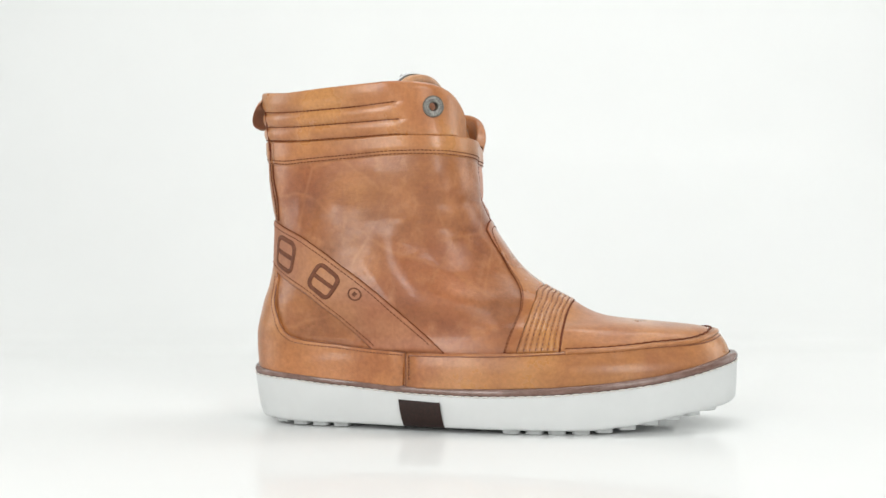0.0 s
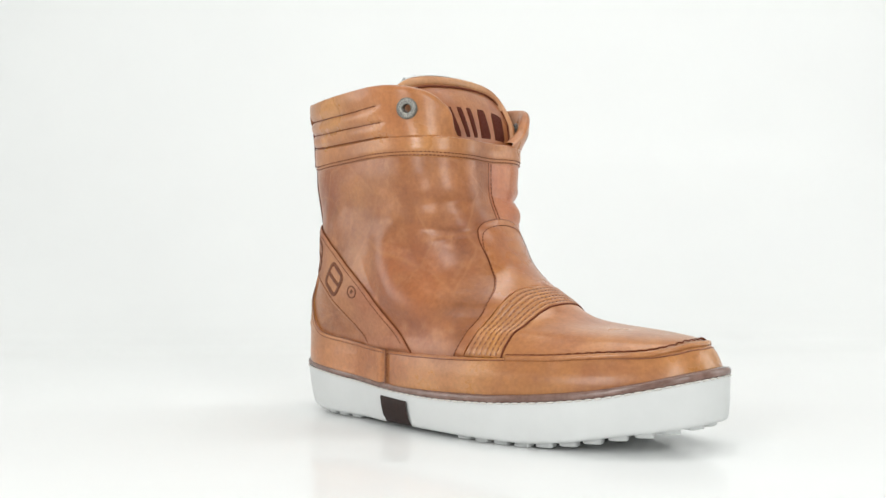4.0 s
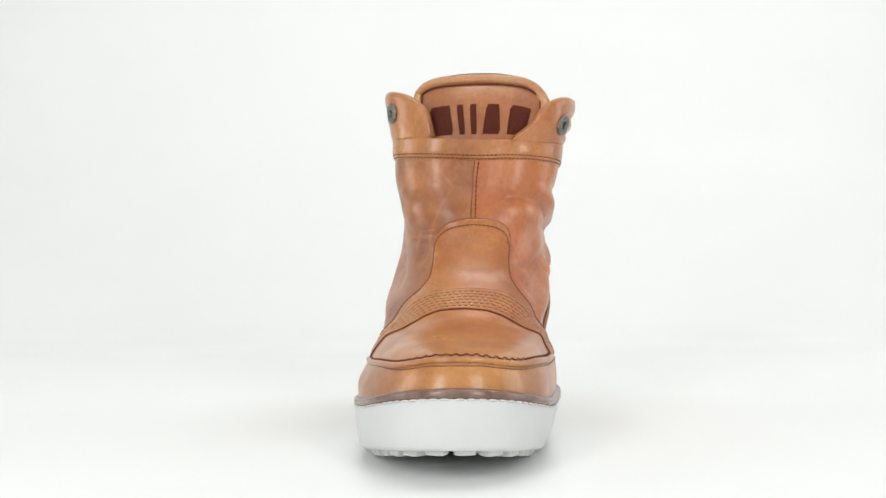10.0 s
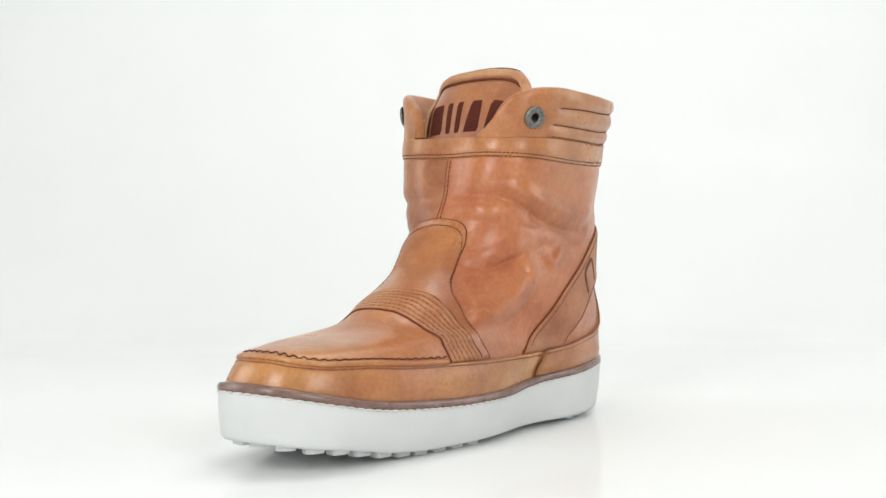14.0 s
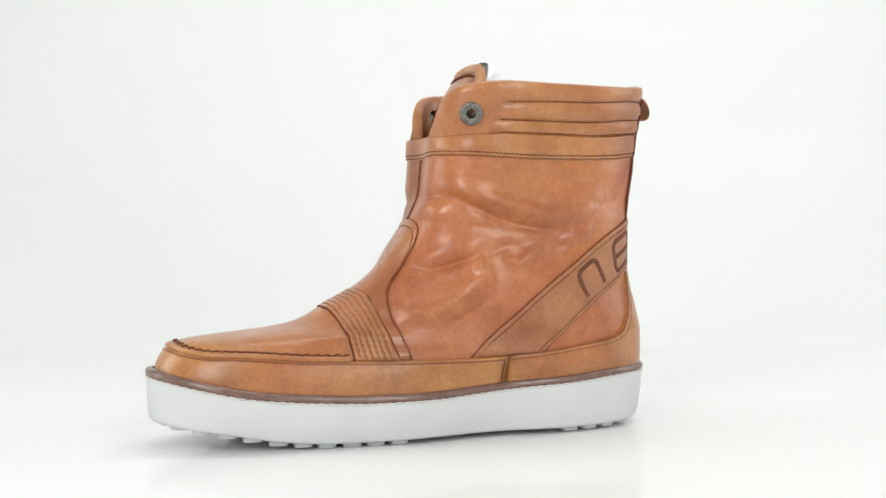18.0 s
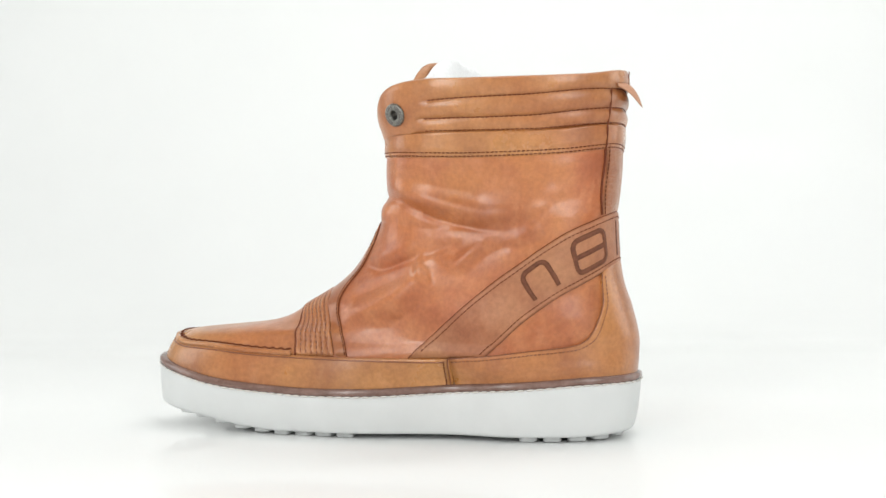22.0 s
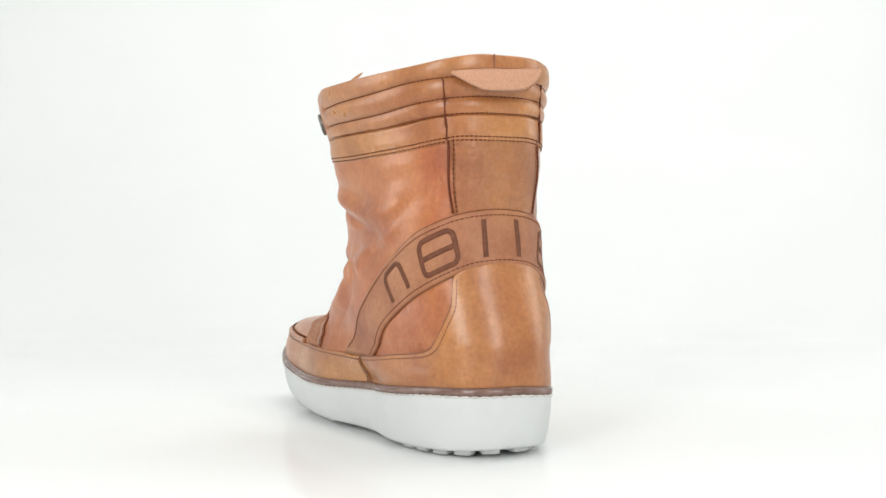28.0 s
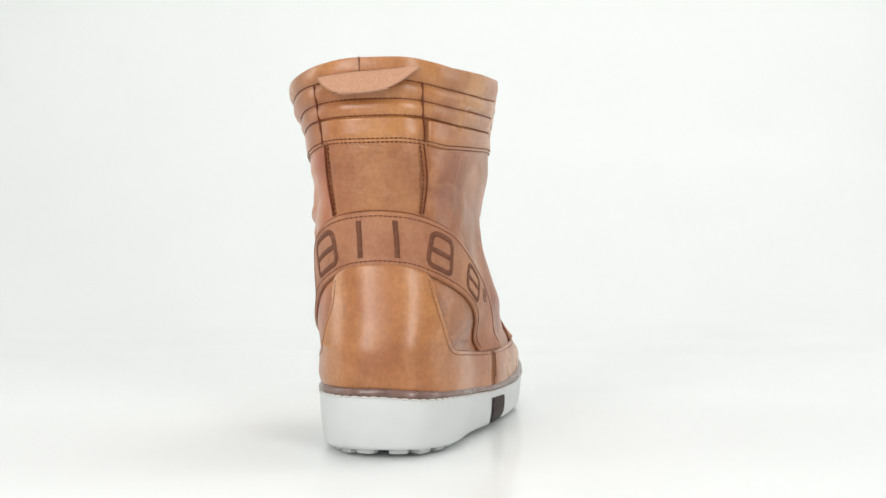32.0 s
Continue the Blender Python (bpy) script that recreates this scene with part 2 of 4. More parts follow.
def middle(x, z, y0):
    """The foot's bent middle line below, the shaft's own middle above."""
    f = fade(z, 64, 100)
    return y0 * (1 - f) + f * pchip([-130, -60, -20, 30, 90, 140, 190], [18, 19, 14.8, 14.8, 12.4, 15, 17], x)


def ball(x, z):
    """How much wider the ball of the foot is than the heel (mm)."""
    return 10.0 * (1 - fade(x, -75, 60)) * fade(z, 56, 80)


def arch(x, z):
    """How far the inner side draws in at the arch, low down (mm)."""
    return 6.5 * np.exp(-((x + 12) / 36) ** 2) * fade(z, 42, 60)


def waist(x, z):
    """How far the outer side draws in at the waist, low down (mm)."""
    return 2.6 * np.exp(-((x + 42) / 36) ** 2) * fade(z, 70, 100)


def lean(x, z):
    """How far the outer side of the toe leans in towards the moccasin seam (mm)."""
    return (1 - fade(x, 28, 98)) * (6.0 * (1 - fade(z, 44, 60)) + 4.0 * (1 - fade(z, 60, 74))) * fade(z, 78, 96)


def bulge(x, z):
    """How far the stiff heel counter stands out at the sides (mm)."""
    return (1 - fade(z, 40, 52)) * fade(z, 70, 96) * fade(x, -40, 15)


def corner(s, m, z):
    """The inner flap of the collar runs straighter to the front than the outer one."""
    return np.where(s > 0, m * (1.75 - 0.75 * fade(z, 186, 203)), m)


def raw(th, z):
    """A point of the form in mm; th in degrees: 0 the toe, 90 the inner side, 180 the heel."""
    xb, xf, xm, ya, yb, nf, mf, nb, mb = section(z)
    c, s = np.cos(np.radians(th)), np.sin(np.radians(th))
    fr = c > 0
    n, m, ln = np.where(fr, nf, nb), np.where(fr, corner(s, mf, z), mb), np.where(fr, xf - xm, xm - xb)
    x = xm + np.sign(c) * ln * np.abs(c) ** (2 / n)
    y = middle(x, z, 0.5 * (ya + yb)) + np.sign(s) * (0.5 * (yb - ya) + ball(x, z) - arch(x, z) * (s > 0) - (lean(x, z) + waist(x, z)) * (s < 0) + bulge(x, z) * np.where(s > 0, 4.0, 0.8)) * np.abs(s) ** (2 / m)
    return np.stack([x, y, z + 0 * x], -1)


def angles(p):
    """The angles of points given in mm that lie on or near the form."""
    x, y, z = p[..., 0], p[..., 1], p[..., 2]
    xb, xf, xm, ya, yb, nf, mf, nb, mb = section(z)
    fr = x > xm
    dy = y - middle(x, z, 0.5 * (ya + yb))
    n, m, ln = np.where(fr, nf, nb), np.where(fr, corner(dy, mf, z), mb), np.where(fr, xf - xm, xm - xb)
    c = np.sign(x - xm) * (np.abs(x - xm) / ln) ** (n / 2)
    s = np.sign(dy) * (np.abs(dy) / (0.5 * (yb - ya) + ball(x, z) - arch(x, z) * (dy > 0) - (lean(x, z) + waist(x, z)) * (dy < 0) + bulge(x, z) * np.where(dy > 0, 4.0, 0.8))) ** (m / 2)
    ax = np.degrees(np.arccos(np.clip(c, -1, 1))) * np.where(dy < 0, -1, 1)
    ay = np.degrees(np.arcsin(np.clip(s, -1, 1)))
    ay = np.where(c < 0, np.where(dy < 0, -180, 180) - ay, ay)
    w = 1 - fade(np.abs(c), 0.7, 0.93)
    return ax * (1 - w) + ay * w


def turn(x, z, side=1):
    """The angle at which the section at z has that x."""
    xb, xf, xm, ya, yb, nf, mf, nb, mb = section(np.array([float(z)]))
    fr = x > xm[0]
    ln, n = (xf - xm, nf) if fr else (xm - xb, nb)
    c = np.clip(abs(x - xm) / ln, 0, 1) ** (n / 2) * (1 if fr else -1)
    return float(side * np.degrees(np.arccos(c))[0])


# folds of the soft shaft: side, line of x, z points, half width, height (mm); a negative height is a crease
FOLDS = [
    # inner side: the deep crease across the ankle and the swell above it
    (1, ((28, 155), (21, 154), (11, 150), (1, 145), (-12, 139), (-26, 135.5), (-38, 133), (-52, 132)), 3.4, -3.6),
    (1, ((16, 160), (-2, 153), (-22, 147.5), (-44, 141), (-62, 141.5), (-78, 146)), 5.0, 3.4),
    (1, ((26, 150), (22, 144), (23, 138)), 6.0, 2.4),
    (1, ((-40, 148), (-56, 148), (-72, 151), (-86, 155)), 8.0, 2.8),
    (1, ((6, 164), (-16, 158), (-36, 155)), 5.0, -1.3),
    (1, ((12, 136), (-10, 133), (-30, 134)), 6.5, -2.4),
    # pinched folds over the instep
    (1, ((36, 111), (27, 109), (12, 113), (2, 116), (-3, 120)), 3.0, -3.2),
    (1, ((30, 116), (14, 120), (0, 124)), 5.5, 1.8),
    (1, ((-18, 115), (-26, 112), (-34, 118), (-42, 124)), 4.2, 3.0),
    (1, ((-6, 117), (-16, 122), (-28, 124)), 3.4, -1.6),
    (1, ((-1, 118), (-3, 108), (-8, 100)), 3.2, 1.8),
    (1, ((50, 77), (34, 83), (14, 91), (0, 103), (-6, 112)), 7.0, 3.6),
    (1, ((44, 92), (28, 98), (14, 104)), 6.0, -1.6),
    (1, ((22, 72), (2, 84), (-14, 98)), 7.0, -1.6),
    (1, ((-54, 124), (-66, 129), (-76, 135)), 4.5, 2.0),
    (1, ((-40, 116), (-52, 121), (-62, 126)), 3.2, -1.4),
    (1, ((-58, 168), (-78, 170), (-96, 170)), 6.0, 0.9),
    # outer side: one long soft fold and small wrinkles by the front
    (-1, ((-22, 136), (-29, 126), (-27, 113), (-12, 95), (10, 84), (38, 74)), 13.0, 4.2),
    (-1, ((-54, 128), (-48, 112), (-34, 94), (-20, 82)), 11.0, -0.8),
    (-1, ((-10, 124), (2, 110), (20, 98)), 9.0, -1.0),
    (-1, ((30, 130), (38, 118), (45, 106)), 4.5, 1.6),
    (-1, ((33, 134), (18, 132.5), (2, 135)), 2.6, -1.5),
    (-1, ((31, 128), (20, 128), (10, 126)), 2.4, -1.1),
    (-1, ((30, 153), (14, 151), (0, 149)), 3.5, -1.1),
    (-1, ((24, 163), (16, 158), (4, 158)), 6.5, 1.5),
    (-1, ((26, 146), (10, 143), (-8, 144)), 6.0, 1.2),
    (-1, ((-66, 150), (-76, 144), (-84, 136)), 7.0, 1.2),
    (-1, ((-88, 158), (-92, 140)), 7.0, 1.4),
    (-1, ((-40, 172), (-70, 160)), 9.0, -0.8)]


def fold_depth(x, z, line, w, h):
    """How far a fold lifts the leather at x, z; it thins out towards both its ends."""
    pts = np.array(line, float)
    seg = np.linalg.norm(np.diff(pts, axis=0), axis=1)
    run = np.concatenate([[0], np.cumsum(seg)])
    best, at = np.full(x.shape, 1e9), np.zeros(x.shape)
    for (x0, z0), (x1, z1), s0, sl in zip(pts, pts[1:], run, seg):
        t = np.clip(((x - x0) * (x1 - x0) + (z - z0) * (z1 - z0)) / (sl * sl), 0, 1)
        r = np.hypot(x - x0 - t * (x1 - x0), z - z0 - t * (z1 - z0))
        at = np.where(r < best, (s0 + t * sl) / run[-1], at)
        best = np.minimum(best, r)
    thin = 0.25 + 0.75 * np.sin(np.pi * np.clip(at, 0, 1)) ** 0.7
    if h < 0:
        return h * thin * np.exp(-(np.sqrt(best ** 2 + 0.8) - 0.9) / (w * 0.75))
    return h * thin * np.exp(-(best / (w * (0.5 + 0.5 * thin))) ** 2)


def place(th, z, off=0.0, soft=True):
    """Points on the form in metres, off mm outwards."""
    th, z = np.broadcast_arrays(np.asarray(th, float), np.asarray(z, float))
    p = raw(th, z)
    a = raw(th + 0.7, z) - raw(th - 0.7, z)
    b = raw(th, z + 0.25) - raw(th, z - 0.25)
    n = np.cross(a, b)
    n /= np.maximum(np.linalg.norm(n, axis=-1, keepdims=True), 1e-9)
    d = np.zeros(th.shape)
    if soft:
        sd = np.where(np.sin(np.radians(th)) > 0, 1, -1)
        near = np.clip(np.abs(np.sin(np.radians(th))) * 4, 0, 1)
        for side, line, w, h in FOLDS:
            d = d + np.where(sd == side, fold_depth(p[..., 0], z, line, w, h) * near, 0)
        d = d * np.clip((178 - z) / 10, 0, 1) * np.clip((52 - p[..., 0]) / 8, 0, 1)
    # the front seam lies in a shallow dent
    tw = (th + 180) % 360 - 180
    d = d - 4.2 * np.exp(-((tw - 2) / 15) ** 2) * (1 - fade(z, 138, 160)) * fade(z, 184, 200)
    return (p + n * (np.asarray(off) + d)[..., None]) / 1000


def over_form(ctrl, n):
    """n points (angle, z) of a smooth curve laid through space over the form."""
    c = np.array(ctrl, float)
    p = raw(c[:, 0], c[:, 1])
    k = np.concatenate([[0], np.cumsum(np.linalg.norm(np.diff(p, axis=0), axis=1))])
    at = np.linspace(0, len(c) - 1, n)
    u = np.interp(at, np.arange(len(c)), k)
    q = np.stack([pchip(k, p[:, j], u) for j in range(3)], -1)
    a = angles(q)
    ref = np.interp(at, np.arange(len(c)), c[:, 0])
    return np.stack([a + 360 * np.round((ref - a) / 360), q[:, 2]], -1)


def both(ctrl, through_heel=False):
    """Side points plus their mirror image: over the toe (ends at 0) or round the heel (ends at 180)."""
    if through_heel:
        return list(ctrl) + [(360 - a, z) for a, z in reversed(ctrl[:-1])]
    return [(-a, z) for a, z in ctrl] + [(a, z) for a, z in reversed(ctrl[:-1])]


def between(lo, hi, v):
    """A curve that lies the share v of the way from one seam to another."""
    q = raw(lo[:, 0], lo[:, 1]) * (1 - v) + raw(hi[:, 0], hi[:, 1]) * v
    a = angles(q)
    return list(np.stack([a + 360 * np.round((lo[:, 0] - a) / 360), q[:, 2]], -1))


def panel(name, low, high, ns, nt, off, mat, parent, label="", drop=-0.8, profile=None, spatial=True, relax=0):
    """A piece of leather between two seams, off mm proud of the form, its edges turned down."""
    lo, hi = over_form(low, ns), over_form(high, ns)
    t = np.linspace(0, 1, nt)
    e = 0.35 / nt
    tt = np.concatenate([[0, 0, e], t[1:-1], [1 - e, 1, 1]])
    oo = np.concatenate([[drop, off * 0.5, off * 0.93], [off] * (nt - 2), [off * 0.93, off * 0.5, drop]])
    if profile:
        oo = oo + np.array([profile(v) for v in tt]) * (oo > drop + 1e-6)
    th = lo[:, None, 0] * (1 - tt) + hi[:, None, 0] * tt
    zz = lo[:, None, 1] * (1 - tt) + hi[:, None, 1] * tt
    if spatial:
        p0, p1 = raw(lo[:, 0], lo[:, 1]), raw(hi[:, 0], hi[:, 1])
        q = p0[:, None] * (1 - tt[:, None]) + p1[:, None] * tt[:, None]
        a = angles(q)
        th, zz = a + 360 * np.round((th - a) / 360), q[..., 2].copy()
    o2 = np.broadcast_to(oo, th.shape).copy()
    for k, f in ((0, None), (1, 0.5), (-2, 0.5), (-1, None)):
        o2[k] = drop if f is None else np.minimum(o2[k], off * f)
    th[1], zz[1], th[-2], zz[-2] = th[0] * 0.9 + th[1] * 0.1, zz[0] * 0.9 + zz[1] * 0.1, th[-1] * 0.9 + th[-2] * 0.1, zz[-1] * 0.9 + zz[-2] * 0.1
    pts = place(th, zz, o2)
    # stretched leather lies smooth over the last
    ease = np.minimum(1, np.arange(1, pts.shape[1] - 7) / 24)
    ease = np.minimum(ease, ease[::-1])[None, :, None] ** 1.5
    for _ in range(relax):
        pts[3:-3, 4:-4] += 0.5 * ease * (0.25 * (pts[2:-4, 4:-4] + pts[4:-2, 4:-4] + pts[3:-3, 3:-5] + pts[3:-3, 5:-3]) - pts[3:-3, 4:-4])
    return grid_part(name, pts, mat, parent, label)


def tube_points(path, r, k=6):
    """Rings round a path of points in metres."""
    path = np.asarray(path)
    tan = np.gradient(path, axis=0)
    tan /= np.maximum(np.linalg.norm(tan, axis=1, keepdims=True), 1e-12)
    up = np.tile([0.0, 0.0, 1.0], (len(path), 1))
    up[np.abs(tan[:, 2]) > 0.9] = (1, 0, 0)
    a = np.cross(tan, up)
    a /= np.maximum(np.linalg.norm(a, axis=1, keepdims=True), 1e-12)
    b = np.cross(a, tan)
    ang = np.arange(k) / k * 2 * math.pi
    return path[:, None] + r * (a[:, None] * np.cos(ang)[None, :, None] + b[:, None] * np.sin(ang)[None, :, None])


def tube(name, path, r, mat, parent, label="", closed=False, k=6):
    g = tube_points(path, r, k)
    n = len(g)
    faces = []
    for i in range(n if closed else n - 1):
        j = (i + 1) % n
        for q in range(k):
            faces.append((i * k + q, i * k + (q + 1) % k, j * k + (q + 1) % k, j * k + q))
    if not closed:
        faces += [tuple(range(k)), tuple((n - 1) * k + q for q in range(k))]
    return part(name, g.reshape(-1, 3), faces, mat, parent, label)


# a dark tube along a seam, drawing the shade of its groove
def seam(name, ctrl, off, parent, r=0.45, mat=None, n=None):
    c = over_form(ctrl, n or max(12, 14 * len(ctrl)))
    return tube(name, place(c[:, 0], c[:, 1], off), 0.8 * r / 1000, mat or SEAM, parent, k=6)


def dashes(name, path, step, size, mat, parent, fill=0.8):
    """A row of stitches along a path in metres, joined into one part."""
    path = np.asarray(path)
    s = np.concatenate([[0], np.cumsum(np.linalg.norm(np.diff(path, axis=0), axis=1))])
    at = np.arange(step * 0.5, s[-1] - step * 0.4, step)
    get = lambda u: np.stack([np.interp(u, s, path[:, j]) for j in range(3)], -1)
    p0, p1 = get(at - step * fill / 2), get(at + step * fill / 2)
    verts, faces = [], []
    for a, b in zip(p0, p1):
        d = b - a
        d /= max(np.linalg.norm(d), 1e-9)
        u = np.cross(d, (0, 0, 1.0) if abs(d[2]) < 0.9 else (1.0, 0, 0))
        u /= np.linalg.norm(u)
        v = np.cross(u, d)
        base = len(verts)
        for q, f in ((a, 0.55), (a + (b - a) * 0.25, 1.0), (a + (b - a) * 0.75, 1.0), (b, 0.55)):
            for cu, cv in ((1, 0), (0, 1), (-1, 0), (0, -1)):
                verts.append(q + size * f * (u * cu + v * cv))
        for r in range(3):
            for k in range(4):
                faces.append((base + r * 4 + k, base + r * 4 + (k + 1) % 4, base + r * 4 + 4 + (k + 1) % 4, base + r * 4 + 4 + k))
        faces += [(base, base + 1, base + 2, base + 3), (base + 12, base + 13, base + 14, base + 15)]
    return part(name, verts, faces, mat, parent)


def stitched(name, ctrl, off, parent, step=2.6, size=0.38, mat=None, fill=0.8):
    c = over_form(ctrl, max(60, 24 * len(ctrl)) if len(ctrl) < 50 else 4 * len(ctrl))
    return dashes(name, place(c[:, 0], c[:, 1], off), step / 1000, size / 1000, mat or THREAD_AND_SHADE, parent, fill)


def ring_part(name, pts, mat, parent, label="", cap=True):
    """Closed rings in rows: pts[row, angle]; the last row may be filled in."""
    nr, na = pts.shape[:2]
    faces = [(r * na + a, r * na + (a + 1) % na, (r + 1) * na + (a + 1) % na, (r + 1) * na + a) for r in range(nr - 1) for a in range(na)]
    verts = list(pts.reshape(-1, 3))
    if cap:
        verts.append(pts[-1].mean(axis=0))
        faces += [((nr - 1) * na + a, (nr - 1) * na + (a + 1) % na, len(verts) - 1) for a in range(na)]
    return part(name, verts, faces, mat, parent, label)


# ---- heights along the foot (mm) ----
def sole_line(x, y=100.0):
    """Top of the sole; it dips on the outer side from the heel to the ball."""
    dip = pchip([-130, -105, -20, 30, 80, 125], [1.6, 3.0, 4.2, 2.8, 1.0, 0.0], x) * fade(np.asarray(y, float), -8, 22)
    return -dip + pchip([-130, -104, -70, -36, -2, 32, 66, 99, 132, 156, 187], [43.5, 43, 40.5, 38.3, 36.3, 34.8, 34.6, 36, 39, 43.5, 51], x)


def sole_base(x):
    return pchip([-130, -98, -22, 31, 87, 120, 138, 152, 166, 190], [11.2, 9.2, 8.8, 8.8, 8.6, 11.2, 14.3, 16.8, 18.8, 23], x)


def outline(th, grow):
    """The foot's plan outline, grown outwards by mm."""
    p = raw(th, np.full(len(th), 40.0))
    d = raw(th + 0.8, np.full(len(th), 40.0)) - raw(th - 0.8, np.full(len(th), 40.0))
    n = np.stack([d[:, 1], -d[:, 0]], -1)
    n /= np.linalg.norm(n, axis=1, keepdims=True)
    return p[:, :2] + n * np.asarray(grow)[..., None]


def rand_top(th):
    return pchip([0, 10, 20, 37, 47, 55, 64, 77, 87, 93, 102], [64.2, 64, 62.6, 60.3, 60, 59.2, 57.8, 56.6, 55.8, 55.6, 56.3], np.abs(th))


# seams as (angle, height in mm)
def on_side(*pts):
    return [(turn(x, z), z) for x, z in pts]


STRAP_FRONT = on_side((77, 56.8), (78, 65), (79.5, 72), (81, 78), (82.5, 82)) + [(14, 84.8), (0, 85.7)]
STRAP_REAR = on_side((51, 56.5), (53.5, 65), (56, 73), (58.5, 81), (61, 88)) + [(20, 94.7), (0, 96.4)]
PLUG_IN = on_side((50, 56.5), (53, 65), (55.5, 72.5), (57.5, 79), (59.3, 84), (61.3, 88.5)) + [(30, 92), (24, 93.8), (17, 95.3), (10, 96), (5, 96.3), (0, 96.4)]
PLUG_OUT = on_side((43, 56.5), (46, 66), (49.5, 75), (52.3, 83), (52.8, 90)) + [(34, 96.5), (27.5, 105), (25.6, 115), (25.3, 124), (21.8, 132.5), (12.5, 138.3), (0.3, 140.3)]
BAND_UP = on_side((5, 56), (-18.5, 77), (-48, 101)) + [(108.2, 113), (116.8, 121.5), (132.2, 131), (146, 136), (159.9, 140), (171.9, 142.3), (179.9, 143.3)]
BAND_LOW = on_side((-41, 56.5), (-52, 66.5), (-63, 76.5), (-75, 85.5), (-87, 93.8), (-98, 99.8)) + [(152, 106.5), (160, 109.5), (168, 111.3), (180, 112.3)]
HEEL_TOP = on_side((-19.5, 56.2), (-42, 57.6), (-68, 60.5), (-94, 63.8), (-102.5, 69), (-107, 78), (-109.5, 91)) + [(152, 106), (164, 112), (180, 114)]
JOINT = turn(-19, 48)


def trim(x, y):
    """How much less the sole stands out along the outer side of the heel and waist (mm)."""
    return 2.2 * fade(np.asarray(y, float), -5, 25) * fade(np.asarray(x, float), -5, 45) * (1 - fade(np.asarray(x, float), -126, -108))


def taper(x, y, f):
    """How far the sole draws in towards the ground, most at the inner ball of the foot (mm)."""
    x, y = np.asarray(x, float), np.asarray(y, float)
    side = (1 - fade(y, 25, 55)) * (1 - fade(x, -40, 40)) * fade(x, 130, 178)
    return (3.6 * side - 1.2 * (1 - fade(x, 100, 165)) + 1.6 * fade(x, -124, -90)) * (1 - f) ** 1.2


def sole(boot):
    th = np.linspace(0, 360, 241)[:-1]
    x, yy = outline(th, np.zeros(len(th))).T
    top, low = sole_line(x, yy) - 1.2, sole_base(x)
    rows = [(1.0, 0, -4), (1.0, 0, 2.9), (1.0, -0.25, 3.5), (1.0, -1.0, 3.75), (0.8, 0, 3.7), (0.5, 0, 3.1), (0.25, 0, 2.3), (0.0, 2.9, 1.6), (0.0, 1.4, 1.1), (0.0, 0.4, 0.1), (0.0, 0.05, -1.6), (0.0, 0.0, -7.0)]
    rings = []
    for f, dz, grow in rows:
        xy = outline(th, grow - trim(x, yy) - taper(x, yy, f))
        rings.append(np.concatenate([xy, (low + (top - low) * f + dz)[:, None]], 1) / 1000)
    body = ring_part("outsole", np.array(rings), RUBBER, boot, "thick white rubber cup sole with studs")
    # studs in rows that follow the sole's edge, under heel and forefoot
    ang = np.arange(20) / 20 * 2 * math.pi
    sq = [(math.copysign(abs(math.cos(a)) ** 0.5, math.cos(a)), math.copysign(abs(math.sin(a)) ** 0.5, math.sin(a))) for a in ang]
    pts = np.array([[(1.18 * r * u / 1000, r * v / 1000, z / 1000) for u, v in sq] for r, z in ((4.8, 2.4), (4.7, -2.4), (4.5, -2.75), (4.0, -2.9))])
    me = None
    tf = np.linspace(-180, 180, 1441)
    rim_x, rim_y = outline(tf, np.zeros(len(tf))).T
    for inset, step in ((-9.5, 14.3), (-25.0, 15.0), (-39.0, 16.0)):
        row = outline(tf, inset - trim(rim_x, rim_y) - taper(rim_x, rim_y, 0.0))
        run = np.concatenate([[0], np.cumsum(np.linalg.norm(np.diff(row, axis=0), axis=1))])
        for at in np.arange(step / 2, run[-1], step):
            k = int(np.searchsorted(run, at))
            cx, cy = row[k]
            if not (cx > 44 or cx < -58) or np.linalg.norm(row - (14.0, 18.0), axis=1).min() < 1:
                continue
            if inset < -30 and (cx < -70 or cx > 125):
                continue
            dx, dy = row[min(k + 3, len(row) - 1)] - row[max(k - 3, 0)]
            if me is None:
                lug = ring_part("stud", pts, RUBBER, body)
                me = lug.data
            else:
                lug = new("stud", me)
                lug.parent = body
            lug.location = (cx / 1000, cy / 1000, float(sole_base(rim_x[k])) / 1000)
            lug.rotation_euler = (0, 0, math.atan2(dy, dx))
    # dark inlay on the outer side
    a0, a1 = turn(-24, 40, -1), turn(2.8, 40, -1)
    tt = np.linspace(a0, a1, 14)
    g = []
    for f, grow in ((0.0, 2.0), (0.02, 3.2), (0.05, 3.6), (0.3, 4.4), (0.6, 4.7), (0.93, 4.75), (0.96, 4.5), (0.97, 2.0)):
        sh = 4.5 * (1 - f) * 0.5
        xy = outline(tt, grow - 2.6 * (1 - f) ** 4 - trim(*outline(tt, np.zeros(len(tt))).T))
        xx = xy[:, 0] + sh
        zlo, zhi = sole_base(xx) + 0.1, sole_line(xx) - 10.3
        g.append(np.stack([xx, xy[:, 1], zlo + (zhi - zlo) * f], -1) / 1000)
    grid_part("inlay", np.array(g), PATCH, body, "dark brown rubber inlay in the sole's side")
    # welt with its stitching
    rings = []
    for dz, grow in ((-2.1, 2.0), (-2.3, 3.8), (-1.0, 4.4), (1.2, 4.3), (2.3, 3.0), (2.4, 0.0)):
        xy = outline(th, grow - trim(x, yy))
        rings.append(np.concatenate([xy, (sole_line(x, yy) + dz)[:, None]], 1) / 1000)
